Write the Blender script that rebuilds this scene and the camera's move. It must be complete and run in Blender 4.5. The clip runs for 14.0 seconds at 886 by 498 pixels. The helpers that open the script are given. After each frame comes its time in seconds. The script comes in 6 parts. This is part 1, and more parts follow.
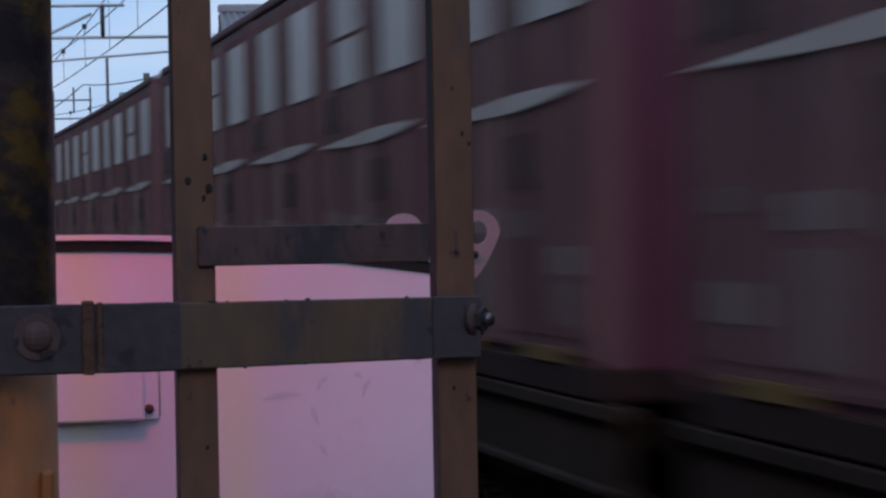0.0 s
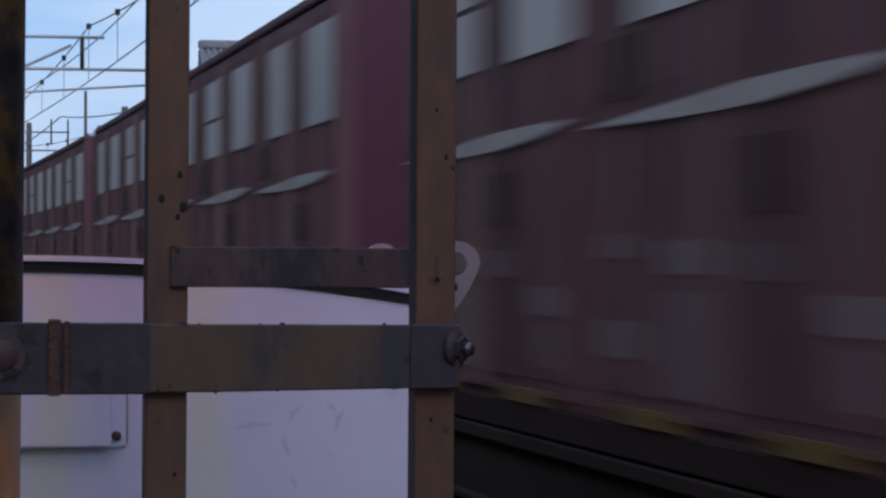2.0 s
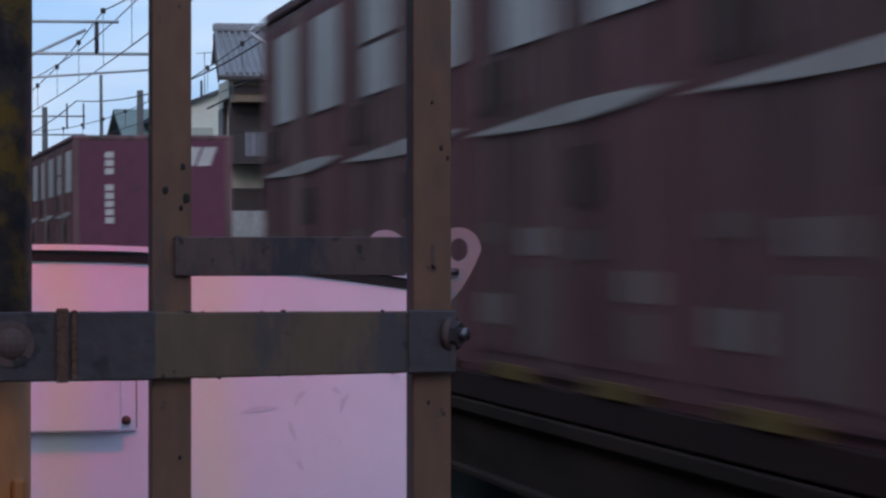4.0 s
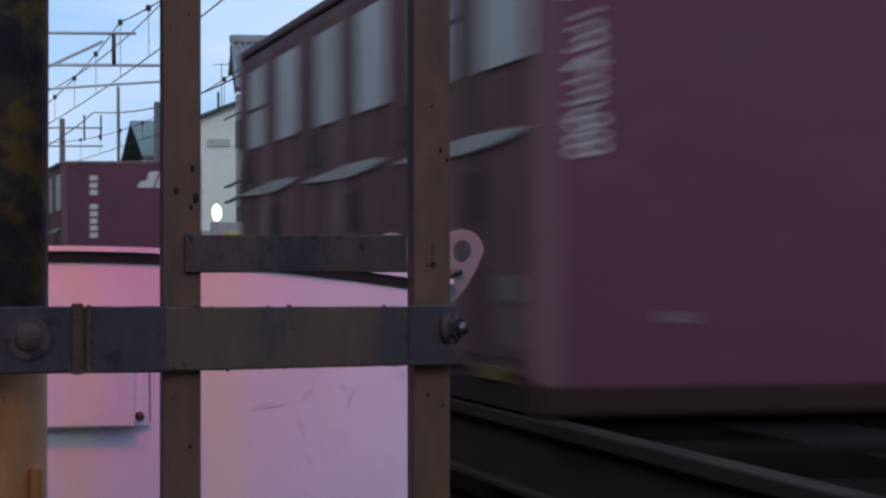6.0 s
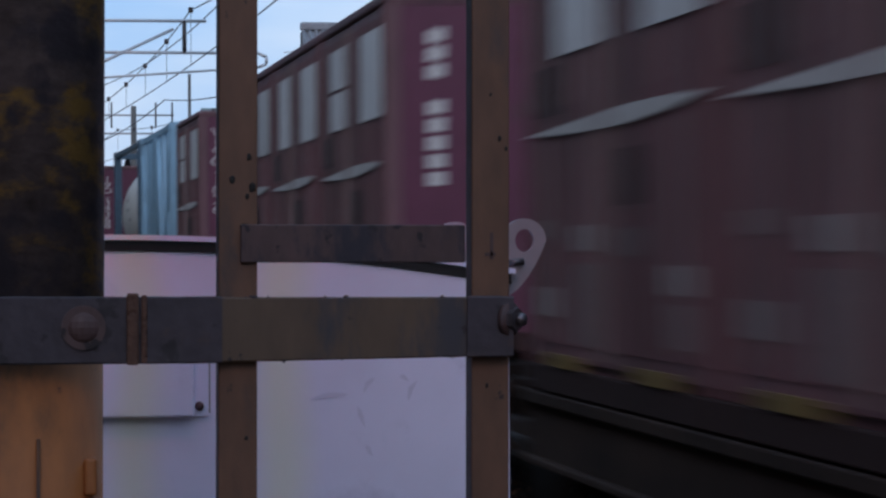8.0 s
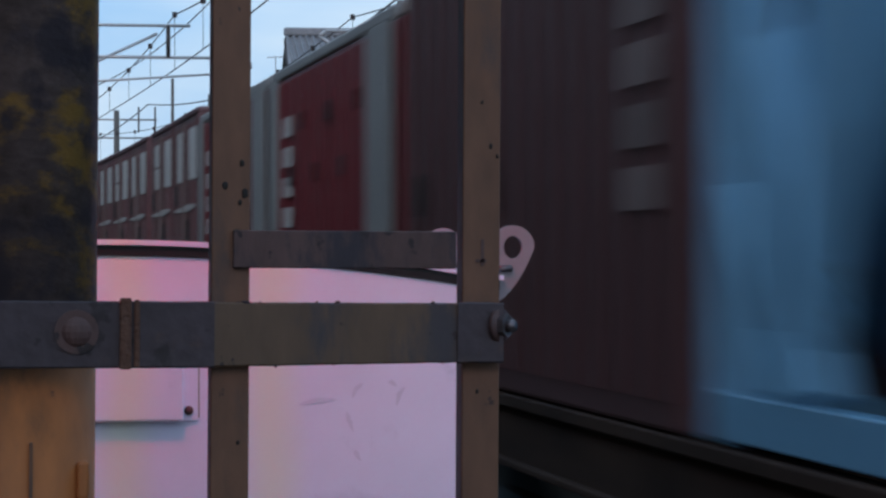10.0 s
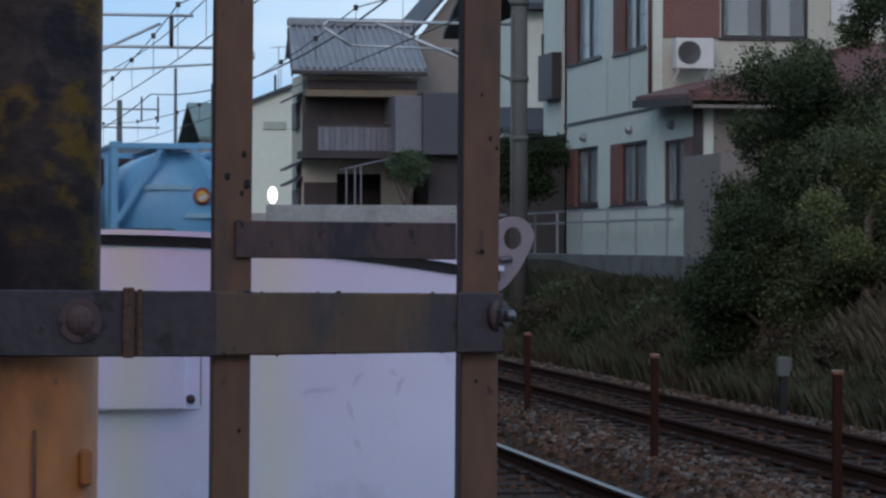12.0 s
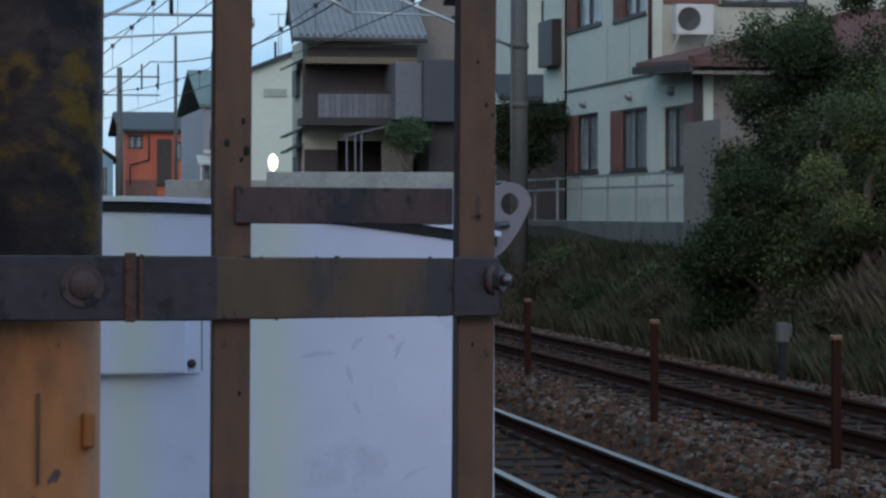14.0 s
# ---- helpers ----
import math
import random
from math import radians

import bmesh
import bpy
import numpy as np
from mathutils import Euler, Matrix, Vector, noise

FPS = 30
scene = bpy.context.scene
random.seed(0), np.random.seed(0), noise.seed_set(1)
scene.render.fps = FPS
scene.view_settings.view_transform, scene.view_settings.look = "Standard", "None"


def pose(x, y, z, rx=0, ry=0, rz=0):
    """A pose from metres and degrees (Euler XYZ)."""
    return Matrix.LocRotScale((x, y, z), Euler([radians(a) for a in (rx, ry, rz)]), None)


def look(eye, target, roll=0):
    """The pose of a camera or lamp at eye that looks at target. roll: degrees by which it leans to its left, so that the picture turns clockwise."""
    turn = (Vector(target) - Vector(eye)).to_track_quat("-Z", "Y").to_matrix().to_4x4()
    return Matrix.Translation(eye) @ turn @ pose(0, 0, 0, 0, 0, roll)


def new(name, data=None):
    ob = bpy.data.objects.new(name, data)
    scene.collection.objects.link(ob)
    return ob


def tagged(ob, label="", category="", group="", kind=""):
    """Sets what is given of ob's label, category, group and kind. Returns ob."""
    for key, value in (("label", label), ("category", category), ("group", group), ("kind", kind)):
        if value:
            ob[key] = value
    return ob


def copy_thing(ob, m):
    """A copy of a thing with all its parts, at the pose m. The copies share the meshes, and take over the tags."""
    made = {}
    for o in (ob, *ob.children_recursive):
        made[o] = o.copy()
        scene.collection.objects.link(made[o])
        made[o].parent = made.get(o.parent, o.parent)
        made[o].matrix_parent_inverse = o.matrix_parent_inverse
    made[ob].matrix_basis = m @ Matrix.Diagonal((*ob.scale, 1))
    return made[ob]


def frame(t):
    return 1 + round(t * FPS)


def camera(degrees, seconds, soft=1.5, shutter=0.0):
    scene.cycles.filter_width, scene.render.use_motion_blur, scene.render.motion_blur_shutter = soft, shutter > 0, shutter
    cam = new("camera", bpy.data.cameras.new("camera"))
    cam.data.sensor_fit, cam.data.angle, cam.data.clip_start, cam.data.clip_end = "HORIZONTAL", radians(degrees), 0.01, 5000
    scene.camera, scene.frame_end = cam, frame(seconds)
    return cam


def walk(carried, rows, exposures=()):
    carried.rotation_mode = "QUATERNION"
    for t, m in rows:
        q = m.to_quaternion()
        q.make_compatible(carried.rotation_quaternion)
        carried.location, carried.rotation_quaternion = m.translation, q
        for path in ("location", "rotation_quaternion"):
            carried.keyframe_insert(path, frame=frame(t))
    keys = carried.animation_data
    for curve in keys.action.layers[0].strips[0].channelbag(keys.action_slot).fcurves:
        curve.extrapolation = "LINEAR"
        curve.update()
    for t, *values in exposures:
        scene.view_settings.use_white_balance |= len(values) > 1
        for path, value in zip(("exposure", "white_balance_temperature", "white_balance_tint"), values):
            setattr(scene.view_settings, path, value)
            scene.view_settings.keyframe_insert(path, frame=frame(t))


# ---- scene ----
cam = camera(18.44, 14.0, soft=2.5, shutter=0.9)
# seconds, eye, yaw to the right of the track, pitch, roll
PATH = [
    (0.0, (-0.011, 0.206, 1.745), 11.249, -0.483, -1.434),
    (0.5, (-0.021, 0.169, 1.741), 11.469, -0.336, -0.180),
    (1.0, (-0.013, 0.122, 1.738), 11.467, -0.115, -0.454),
    (1.5, (-0.009, 0.197, 1.733), 11.666, 0.237, -0.067),
    (2.0, (0.001, 0.302, 1.727), 11.795, 0.396, 0.031),
    (2.5, (-0.014, 0.115, 1.739), 11.814, 0.114, -0.954),
    (3.0, (0.007, 0.212, 1.740), 11.633, 0.002, -0.253),
    (5.5, (0.001, 0.132, 1.720), 11.122, 0.114, -0.651),
    (6.0, (-0.000, 0.070, 1.718), 11.088, 0.240, -0.418),
    (6.5, (0.009, 0.151, 1.723), 11.068, 0.107, -0.588),
    (7.0, (-0.012, -0.050, 1.711), 11.101, 0.026, 0.084),
    (7.5, (-0.034, -0.046, 1.712), 10.175, -0.118, 0.345),
    (8.0, (0.021, 0.104, 1.721), 9.604, -0.013, -0.341),
    (10.5, (0.005, 0.069, 1.722), 10.015, 0.115, -0.027),
    (11.0, (0.013, 0.054, 1.723), 9.849, 0.038, -0.124),
    (11.5, (0.011, 0.051, 1.720), 9.849, -0.002, -0.111),
    (12.0, (0.004, 0.050, 1.722), 9.925, -0.088, 0.129),
    (12.5, (-0.006, 0.053, 1.720), 10.009, -0.215, 0.253),
    (13.0, (-0.004, 0.032, 1.720), 9.971, -0.398, 0.192),
    (13.5, (0.002, 0.029, 1.717), 9.923, -0.577, -0.004),
    (14.0, (0.000, -0.000, 1.720), 9.912, -0.783, 0.000),
]


def aim(eye, yaw, pitch, roll):
    a, b = radians(yaw), radians(pitch)
    e = Vector(eye)
    return look(e, e + Vector((math.sin(a) * math.cos(b), math.cos(a) * math.cos(b), math.sin(b))), roll)


walk(cam, [(t, aim(e, a, b, c)) for t, e, a, b, c in PATH], exposures=[(0.0, 0.16, 6300, 36), (5.5, 0.3, 6300, 34), (8.0, 0.24, 6300, 35), (10.5, 0.3, 6450, 28), (12.5, 0.32, 6450, 30), (14.0, 0.36, 6350, 23)])

# ---------- world and sun ----------
world = bpy.data.worlds.new("dusk_sky")
scene.world = world
world.use_nodes = True
wn, wl = world.node_tree.nodes, world.node_tree.links
wn.clear()
w_out = wn.new("ShaderNodeOutputWorld")
w_bg = wn.new("ShaderNodeBackground")
w_sky = wn.new("ShaderNodeTexSky")
w_sky.sky_type = "NISHITA"
w_sky.sun_disc = False
w_sky.sun_elevation = radians(9)
w_sky.sun_rotation = radians(200)
w_sky.air_density, w_sky.dust_density, w_sky.ozone_density = 1.0, 2.0, 2.0
w_co = wn.new("ShaderNodeTexCoord")
w_map = wn.new("ShaderNodeMapping")
w_map.inputs["Scale"].default_value = (5, 5, 16)
w_noise = wn.new("ShaderNodeTexNoise")
w_noise.inputs["Scale"].default_value = 1.3
w_noise.inputs["Detail"].default_value = 5
w_ramp = wn.new("ShaderNodeValToRGB")
w_ramp.color_ramp.elements[0].position, w_ramp.color_ramp.elements[1].position = 0.36, 0.66
w_ramp.color_ramp.elements[0].color = (1.95, 3.95, 5.5, 1)
w_ramp.color_ramp.elements[1].color = (3.6, 5.2, 5.75, 1)
w_mix = wn.new("ShaderNodeMixRGB")
w_mix.inputs[0].default_value = 0.85
wl.new(w_co.outputs["Generated"], w_map.inputs[0])
wl.new(w_map.outputs[0], w_noise.inputs["Vector"])
wl.new(w_noise.outputs[0], w_ramp.inputs[0])
wl.new(w_sky.outputs[0], w_mix.inputs[1])
wl.new(w_ramp.outputs[0], w_mix.inputs[2])
wl.new(w_mix.outputs[0], w_bg.inputs[0])
wl.new(w_bg.outputs[0], w_out.inputs[0])
w_bg.inputs[1].default_value = 0.138

sun = new("sun", bpy.data.lights.new("sun", "SUN"))
sun.data.energy, sun.data.angle, sun.data.color = 0.5, radians(20), (1.0, 0.93, 0.86)
sun.matrix_world = look((-30, -80, 40), (0, 0, 0))


# ---------- materials ----------
def mat(name, base, rough=0.7, metal=0.0, scale=6.0, vary=0.25, bump=0.15, spots=None, spot_scale=3.0, spot_at=(0.55, 0.65), per_object=0.0, stretch=(1, 1, 1), coat=0.0, chips=None, chip_scale=40.0, chip_at=(0.64, 0.68)):
    m = bpy.data.materials.new(name)
    m.use_nodes = True
    n, l = m.node_tree.nodes, m.node_tree.links
    b = n["Principled BSDF"]
    b.inputs["Roughness"].default_value, b.inputs["Metallic"].default_value = rough, metal
    b.inputs["Coat Weight"].default_value = coat
    co = n.new("ShaderNodeTexCoord")
    mp = n.new("ShaderNodeMapping")
    mp.inputs["Scale"].default_value = stretch
    l.new(co.outputs["Object"], mp.inputs[0])
    fine = n.new("ShaderNodeTexNoise")
    fine.inputs["Scale"].default_value, fine.inputs["Detail"].default_value = scale * 6, 6
    broad = n.new("ShaderNodeTexNoise")
    broad.inputs["Scale"].default_value, broad.inputs["Detail"].default_value = scale * 0.5, 4
    l.new(mp.outputs[0], fine.inputs["Vector"])
    l.new(mp.outputs[0], broad.inputs["Vector"])
    add = n.new("ShaderNodeMath")
    add.operation = "ADD"
    l.new(fine.outputs[0], add.inputs[0])
    l.new(broad.outputs[0], add.inputs[1])
    rng = n.new("ShaderNodeMapRange")
    rng.inputs["From Min"].default_value, rng.inputs["From Max"].default_value = 0.6, 1.4
    rng.inputs["To Min"].default_value, rng.inputs["To Max"].default_value = 1 - vary, 1 + vary
    l.new(add.outputs[0], rng.inputs[0])
    value = rng.outputs[0]
    if per_object:
        info = n.new("ShaderNodeObjectInfo")
        r2 = n.new("ShaderNodeMapRange")
        r2.inputs["To Min"].default_value, r2.inputs["To Max"].default_value = 1 - per_object, 1 + per_object
        l.new(info.outputs["Random"], r2.inputs[0])
        mu = n.new("ShaderNodeMath")
        mu.operation = "MULTIPLY"
        l.new(value, mu.inputs[0])
        l.new(r2.outputs[0], mu.inputs[1])
        value = mu.outputs[0]
    col = n.new("ShaderNodeVectorMath")
    col.operation = "SCALE"
    col.inputs[0].default_value = base[:3]
    l.new(value, col.inputs["Scale"])
    colour = col.outputs[0]
    if spots:
        sp = n.new("ShaderNodeTexNoise")
        sp.inputs["Scale"].default_value, sp.inputs["Detail"].default_value = spot_scale, 8
        sp.inputs["Roughness"].default_value = 0.65
        l.new(mp.outputs[0], sp.inputs["Vector"])
        ramp = n.new("ShaderNodeMapRange")
        ramp.interpolation_type = "SMOOTHSTEP"
        ramp.inputs["From Min"].default_value, ramp.inputs["From Max"].default_value = spot_at
        l.new(sp.outputs[0], ramp.inputs[0])
        mix = n.new("ShaderNodeMixRGB")
        l.new(ramp.outputs[0], mix.inputs[0])
        l.new(colour, mix.inputs[1])
        mix.inputs[2].default_value = (*spots[:3], 1)
        colour = mix.outputs[0]
    if chips:
        cp = n.new("ShaderNodeTexNoise")
        cp.inputs["Scale"].default_value, cp.inputs["Detail"].default_value = chip_scale, 5
        l.new(co.outputs["Object"], cp.inputs["Vector"])
        cr = n.new("ShaderNodeMapRange")
        cr.interpolation_type = "SMOOTHSTEP"
        cr.inputs["From Min"].default_value, cr.inputs["From Max"].default_value = chip_at
        l.new(cp.outputs[0], cr.inputs[0])
        cm = n.new("ShaderNodeMixRGB")
        l.new(cr.outputs[0], cm.inputs[0])
        l.new(colour, cm.inputs[1])
        cm.inputs[2].default_value = (*chips[:3], 1)
        colour = cm.outputs[0]
    l.new(colour, b.inputs["Base Color"])
    if bump:
        bp = n.new("ShaderNodeBump")
        bp.inputs["Strength"].default_value, bp.inputs["Distance"].default_value = bump, 0.02
        l.new(fine.outputs[0], bp.inputs["Height"])
        l.new(bp.outputs[0], b.inputs["Normal"])
    return m


def leaf_mat(name, base, vary=0.5):
    m = mat(name, base, 0.7, scale=1.0, vary=0.35, bump=0.0)
    n, l = m.node_tree.nodes, m.node_tree.links
    b = n["Principled BSDF"]
    src = b.inputs["Base Color"].links[0].from_socket
    geo = n.new("ShaderNodeNewGeometry")
    r = n.new("ShaderNodeMapRange")
    r.inputs["To Min"].default_value, r.inputs["To Max"].default_value = 1 - vary, 1 + vary
    l.new(geo.outputs["Random Per Island"], r.inputs[0])
    s = n.new("ShaderNodeVectorMath")
    s.operation = "SCALE"
    l.new(src, s.inputs[0])
    l.new(r.outputs[0], s.inputs["Scale"])
    l.new(s.outputs[0], b.inputs["Base Color"])
    return m


def glow(name, colour, strength):
    m = bpy.data.materials.new(name)
    m.use_nodes = True
    b = m.node_tree.nodes["Principled BSDF"]
    b.inputs["Base Color"].default_value = (*colour, 1)
    b.inputs["Emission Color"].default_value = (*colour, 1)
    b.inputs["Emission Strength"].default_value = strength
    return m


MAROON = mat("maroon_paint", (0.108, 0.024, 0.05), 0.6, scale=0.8, vary=0.18, bump=0.04, per_object=0.1, spots=(0.06, 0.03, 0.03), spot_scale=2.2, spot_at=(0.62, 0.8))
SIDE = mat("weathered_maroon_side", (0.155, 0.07, 0.078), 0.6, scale=1.6, vary=0.42, bump=0.05, per_object=0.14, spots=(0.07, 0.042, 0.042), spot_scale=3.2, spot_at=(0.46, 0.64), stretch=(1, 1, 0.1))
RED = mat("red_paint", (0.15, 0.01, 0.018), 0.45, scale=0.9, vary=0.15, bump=0.03, per_object=0.08)
BROWN = mat("brown_paint", (0.07, 0.027, 0.03), 0.55, scale=0.8, vary=0.2, bump=0.03)
GREYP = mat("pale_grey_plate", (0.27, 0.28, 0.275), 0.5, scale=3, vary=0.15, bump=0.02, per_object=0.12)
LABEL = mat("white_lettering_paint", (0.5, 0.49, 0.47), 0.6, scale=8, vary=0.15, bump=0.0)
LABELDIM = mat("worn_label_paint", (0.17, 0.135, 0.13), 0.6, scale=5, vary=0.3, bump=0.0, per_object=0.25)
YELLOW = mat("yellow_marking_paint", (0.2, 0.13, 0.038), 0.5, scale=5, vary=0.2, bump=0.02)
GALV = mat("galvanised_steel", (0.34, 0.35, 0.36), 0.45, 0.5, scale=5, vary=0.2, bump=0.03)
# near-black base puts the deep shade under the train into the paint
CHASSIS = mat("grimy_shade_dark_chassis_paint", (0.011, 0.0075, 0.006), 0.95, scale=2, vary=0.4, bump=0.1, spots=(0.022, 0.014, 0.01), spot_scale=4)
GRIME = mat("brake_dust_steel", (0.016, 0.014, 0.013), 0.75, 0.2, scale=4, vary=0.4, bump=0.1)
BLUE = mat("sky_blue_paint", (0.125, 0.36, 0.56), 0.4, scale=1.0, vary=0.12, bump=0.02, spots=(0.06, 0.2, 0.36), spot_scale=1.5, spot_at=(0.55, 0.8))
PALEBLUE = mat("pale_blue_paint", (0.22, 0.42, 0.54), 0.45, scale=1.2, vary=0.15, bump=0.03)
NAVY = mat("dark_teal_paint", (0.035, 0.085, 0.125), 0.45, scale=1.2, vary=0.2, bump=0.03)
TANKWHITE = mat("dirty_white_tank_paint", (0.7, 0.68, 0.6), 0.45, scale=0.7, vary=0.12, bump=0.02, spots=(0.3, 0.28, 0.24), spot_scale=1.3, spot_at=(0.52, 0.8))
DISCRED = mat("red_marker_paint", (0.3, 0.007, 0.014), 0.4, scale=5, vary=0.1, bump=0.0)
GOLD = mat("golden_emblem_paint", (0.55, 0.33, 0.06), 0.5, scale=5, vary=0.1, bump=0.0)
RUST = mat("rusted_brown_paint", (0.135, 0.062, 0.034), 0.6, scale=5, vary=0.32, bump=0.06, spots=(0.05, 0.036, 0.036), spot_scale=6, spot_at=(0.5, 0.68), chips=(0.024, 0.014, 0.015), chip_scale=34, chip_at=(0.68, 0.73), stretch=(1.4, 1.4, 0.6))
STRAPRUST = mat("strap_paint_worn_to_rust", (0.1, 0.06, 0.036), 0.6, scale=4, vary=0.35, bump=0.07, spots=(0.042, 0.036, 0.044), spot_scale=9, spot_at=(0.45, 0.64), chips=(0.024, 0.014, 0.016), chip_scale=40, chip_at=(0.67, 0.72), stretch=(1.6, 1.6, 0.5))
RUSTDARK = mat("dark_rusted_steel", (0.075, 0.04, 0.038), 0.65, scale=6, vary=0.35, bump=0.1, spots=(0.022, 0.018, 0.028), spot_scale=11, spot_at=(0.44, 0.6), chips=(0.016, 0.01, 0.012), chip_scale=34, chip_at=(0.6, 0.66), stretch=(1.5, 1.5, 0.6))
PLATEDARK = mat("blue_black_rusted_plate_and_leaf_shade", (0.045, 0.033, 0.042), 0.6, scale=7, vary=0.4, bump=0.1, spots=(0.085, 0.045, 0.03), spot_scale=9, spot_at=(0.56, 0.7), chips=(0.015, 0.01, 0.013), chip_scale=30, chip_at=(0.58, 0.66))
ORANGE = mat("faded_orange_post_paint", (0.36, 0.118, 0.03), 0.6, scale=5, vary=0.3, bump=0.06, spots=(0.13, 0.06, 0.025), spot_scale=6, spot_at=(0.5, 0.7), stretch=(1, 1, 0.5), chips=(0.06, 0.03, 0.022), chip_scale=26, chip_at=(0.66, 0.72))
TAPE = mat("black_and_yellow_worn_tape", (0.125, 0.094, 0.092), 0.55, scale=7, vary=0.55, bump=0.12, spots=(0.36, 0.21, 0.06), spot_scale=5.5, spot_at=(0.5, 0.6), stretch=(1.0, 1.0, 1.8), chips=(0.065, 0.056, 0.07), chip_scale=13, chip_at=(0.5, 0.62))
STEEL = mat("zinc_bolt", (0.16, 0.14, 0.15), 0.4, 0.8, scale=12, vary=0.3, bump=0.1)
CABINET = mat("white_cabinet_paint", (0.8, 0.79, 0.98), 0.45, scale=1.6, vary=0.05, bump=0.03, spots=(0.68, 0.67, 0.84), spot_scale=5, spot_at=(0.56, 0.7), chips=(0.55, 0.54, 0.68), chip_scale=9, chip_at=(0.67, 0.74))


def yellowish(m, bands):
    """Soft upright bands of yellow light put into the colour at x = centre, half width, each."""
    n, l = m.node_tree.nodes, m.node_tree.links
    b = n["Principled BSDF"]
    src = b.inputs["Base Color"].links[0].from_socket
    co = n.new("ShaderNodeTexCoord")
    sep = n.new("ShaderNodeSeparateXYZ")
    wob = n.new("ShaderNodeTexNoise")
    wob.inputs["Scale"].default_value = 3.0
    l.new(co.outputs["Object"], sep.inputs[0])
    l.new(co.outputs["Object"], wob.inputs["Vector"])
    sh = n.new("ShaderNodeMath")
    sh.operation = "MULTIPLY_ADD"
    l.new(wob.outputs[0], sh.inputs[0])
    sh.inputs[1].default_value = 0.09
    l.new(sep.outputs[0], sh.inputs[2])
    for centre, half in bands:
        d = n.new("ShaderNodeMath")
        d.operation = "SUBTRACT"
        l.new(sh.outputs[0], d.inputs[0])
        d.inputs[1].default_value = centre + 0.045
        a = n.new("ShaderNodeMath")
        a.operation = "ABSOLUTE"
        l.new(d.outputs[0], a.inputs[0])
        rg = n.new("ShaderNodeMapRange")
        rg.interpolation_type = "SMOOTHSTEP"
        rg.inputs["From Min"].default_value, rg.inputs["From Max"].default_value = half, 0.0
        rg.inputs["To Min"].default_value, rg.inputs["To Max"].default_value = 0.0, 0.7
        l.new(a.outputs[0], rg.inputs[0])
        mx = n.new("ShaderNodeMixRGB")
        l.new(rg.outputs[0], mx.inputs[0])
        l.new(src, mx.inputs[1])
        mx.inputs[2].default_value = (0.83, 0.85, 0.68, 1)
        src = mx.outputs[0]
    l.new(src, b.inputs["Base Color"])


# bands of pale yellow light on the cabinet front, painted into its colour
yellowish(CABINET, ((0.262, 0.07), (0.5, 0.07)))
GASKET = mat("black_rubber_gasket", (0.005, 0.005, 0.006), 0.6, scale=8, vary=0.2, bump=0.05)
RAILTOP = mat("polished_rail_steel", (0.27, 0.25, 0.24), 0.3, 0.9, scale=6, vary=0.15, bump=0.03)
RAILSIDE = mat("rusty_rail_web", (0.034, 0.012, 0.007), 0.85, scale=7, vary=0.35, bump=0.2)
SLEEPER = mat("weathered_concrete_sleeper", (0.026, 0.015, 0.011), 0.85, scale=5, vary=0.3, bump=0.2, per_object=0.2)
BALLAST = mat("brown_ballast", (0.03, 0.0145, 0.009), 0.9, scale=5, vary=0.55, bump=0.7, spots=(0.03, 0.023, 0.02), spot_scale=14, spot_at=(0.45, 0.62))
STONE = leaf_mat("ballast_stone", (0.07, 0.036, 0.022), 0.75)
PALESTONE = leaf_mat("pale_ballast_stone", (0.105, 0.085, 0.07), 0.5)
EARTH = mat("weedy_earth", (0.055, 0.042, 0.031), 0.95, scale=1.5, vary=0.45, bump=0.5, spots=(0.05, 0.062, 0.034), spot_scale=1.2, spot_at=(0.46, 0.66))
CONCRETE = mat("stained_concrete", (0.3, 0.3, 0.285), 0.85, scale=1.5, vary=0.25, bump=0.15, spots=(0.17, 0.165, 0.155), spot_scale=0.8, spot_at=(0.5, 0.75))
POLEC = mat("concrete_pole_grey", (0.105, 0.107, 0.1), 0.8, scale=2, vary=0.15, bump=0.08)
STUCCO = mat("off_white_stucco", (0.58, 0.61, 0.53), 0.9, scale=1.2, vary=0.08, bump=0.12, spots=(0.5, 0.53, 0.45), spot_scale=0.6, spot_at=(0.5, 0.8))
SHADEWALL = mat("dark_brown_shade_wall", (0.07, 0.058, 0.05), 0.9, scale=1.2, vary=0.15, bump=0.1)
CREAM = mat("cream_siding", (0.45, 0.43, 0.35), 0.85, scale=1.2, vary=0.08, bump=0.1)
PALEGREEN = mat("pale_green_siding", (0.62, 0.66, 0.57), 0.85, scale=1.0, vary=0.07, bump=0.08)
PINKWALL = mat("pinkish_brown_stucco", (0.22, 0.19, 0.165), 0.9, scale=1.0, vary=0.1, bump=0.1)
GREYWALL = mat("grey_metal_siding", (0.3, 0.3, 0.33), 0.7, scale=1.0, vary=0.1, bump=0.05)
DARKWALL = mat("dark_brown_boards_and_recess_shade", (0.05, 0.04, 0.038), 0.8, scale=2.0, vary=0.25, bump=0.15)
CORAL = mat("coral_stucco", (0.46, 0.12, 0.07), 0.9, scale=1.0, vary=0.08, bump=0.1)
BRICKRED = mat("red_brown_shutter", (0.17, 0.075, 0.06), 0.7, scale=3, vary=0.2, bump=0.1)
FRAMEDARK = mat("dark_bronze_frame_and_room_shade", (0.045, 0.038, 0.036), 0.5, 0.3, scale=4, vary=0.2, bump=0.03)
TILEGREY = mat("grey_roof_tile", (0.2, 0.21, 0.225), 0.6, scale=2, vary=0.25, bump=0.1, per_object=0.12)
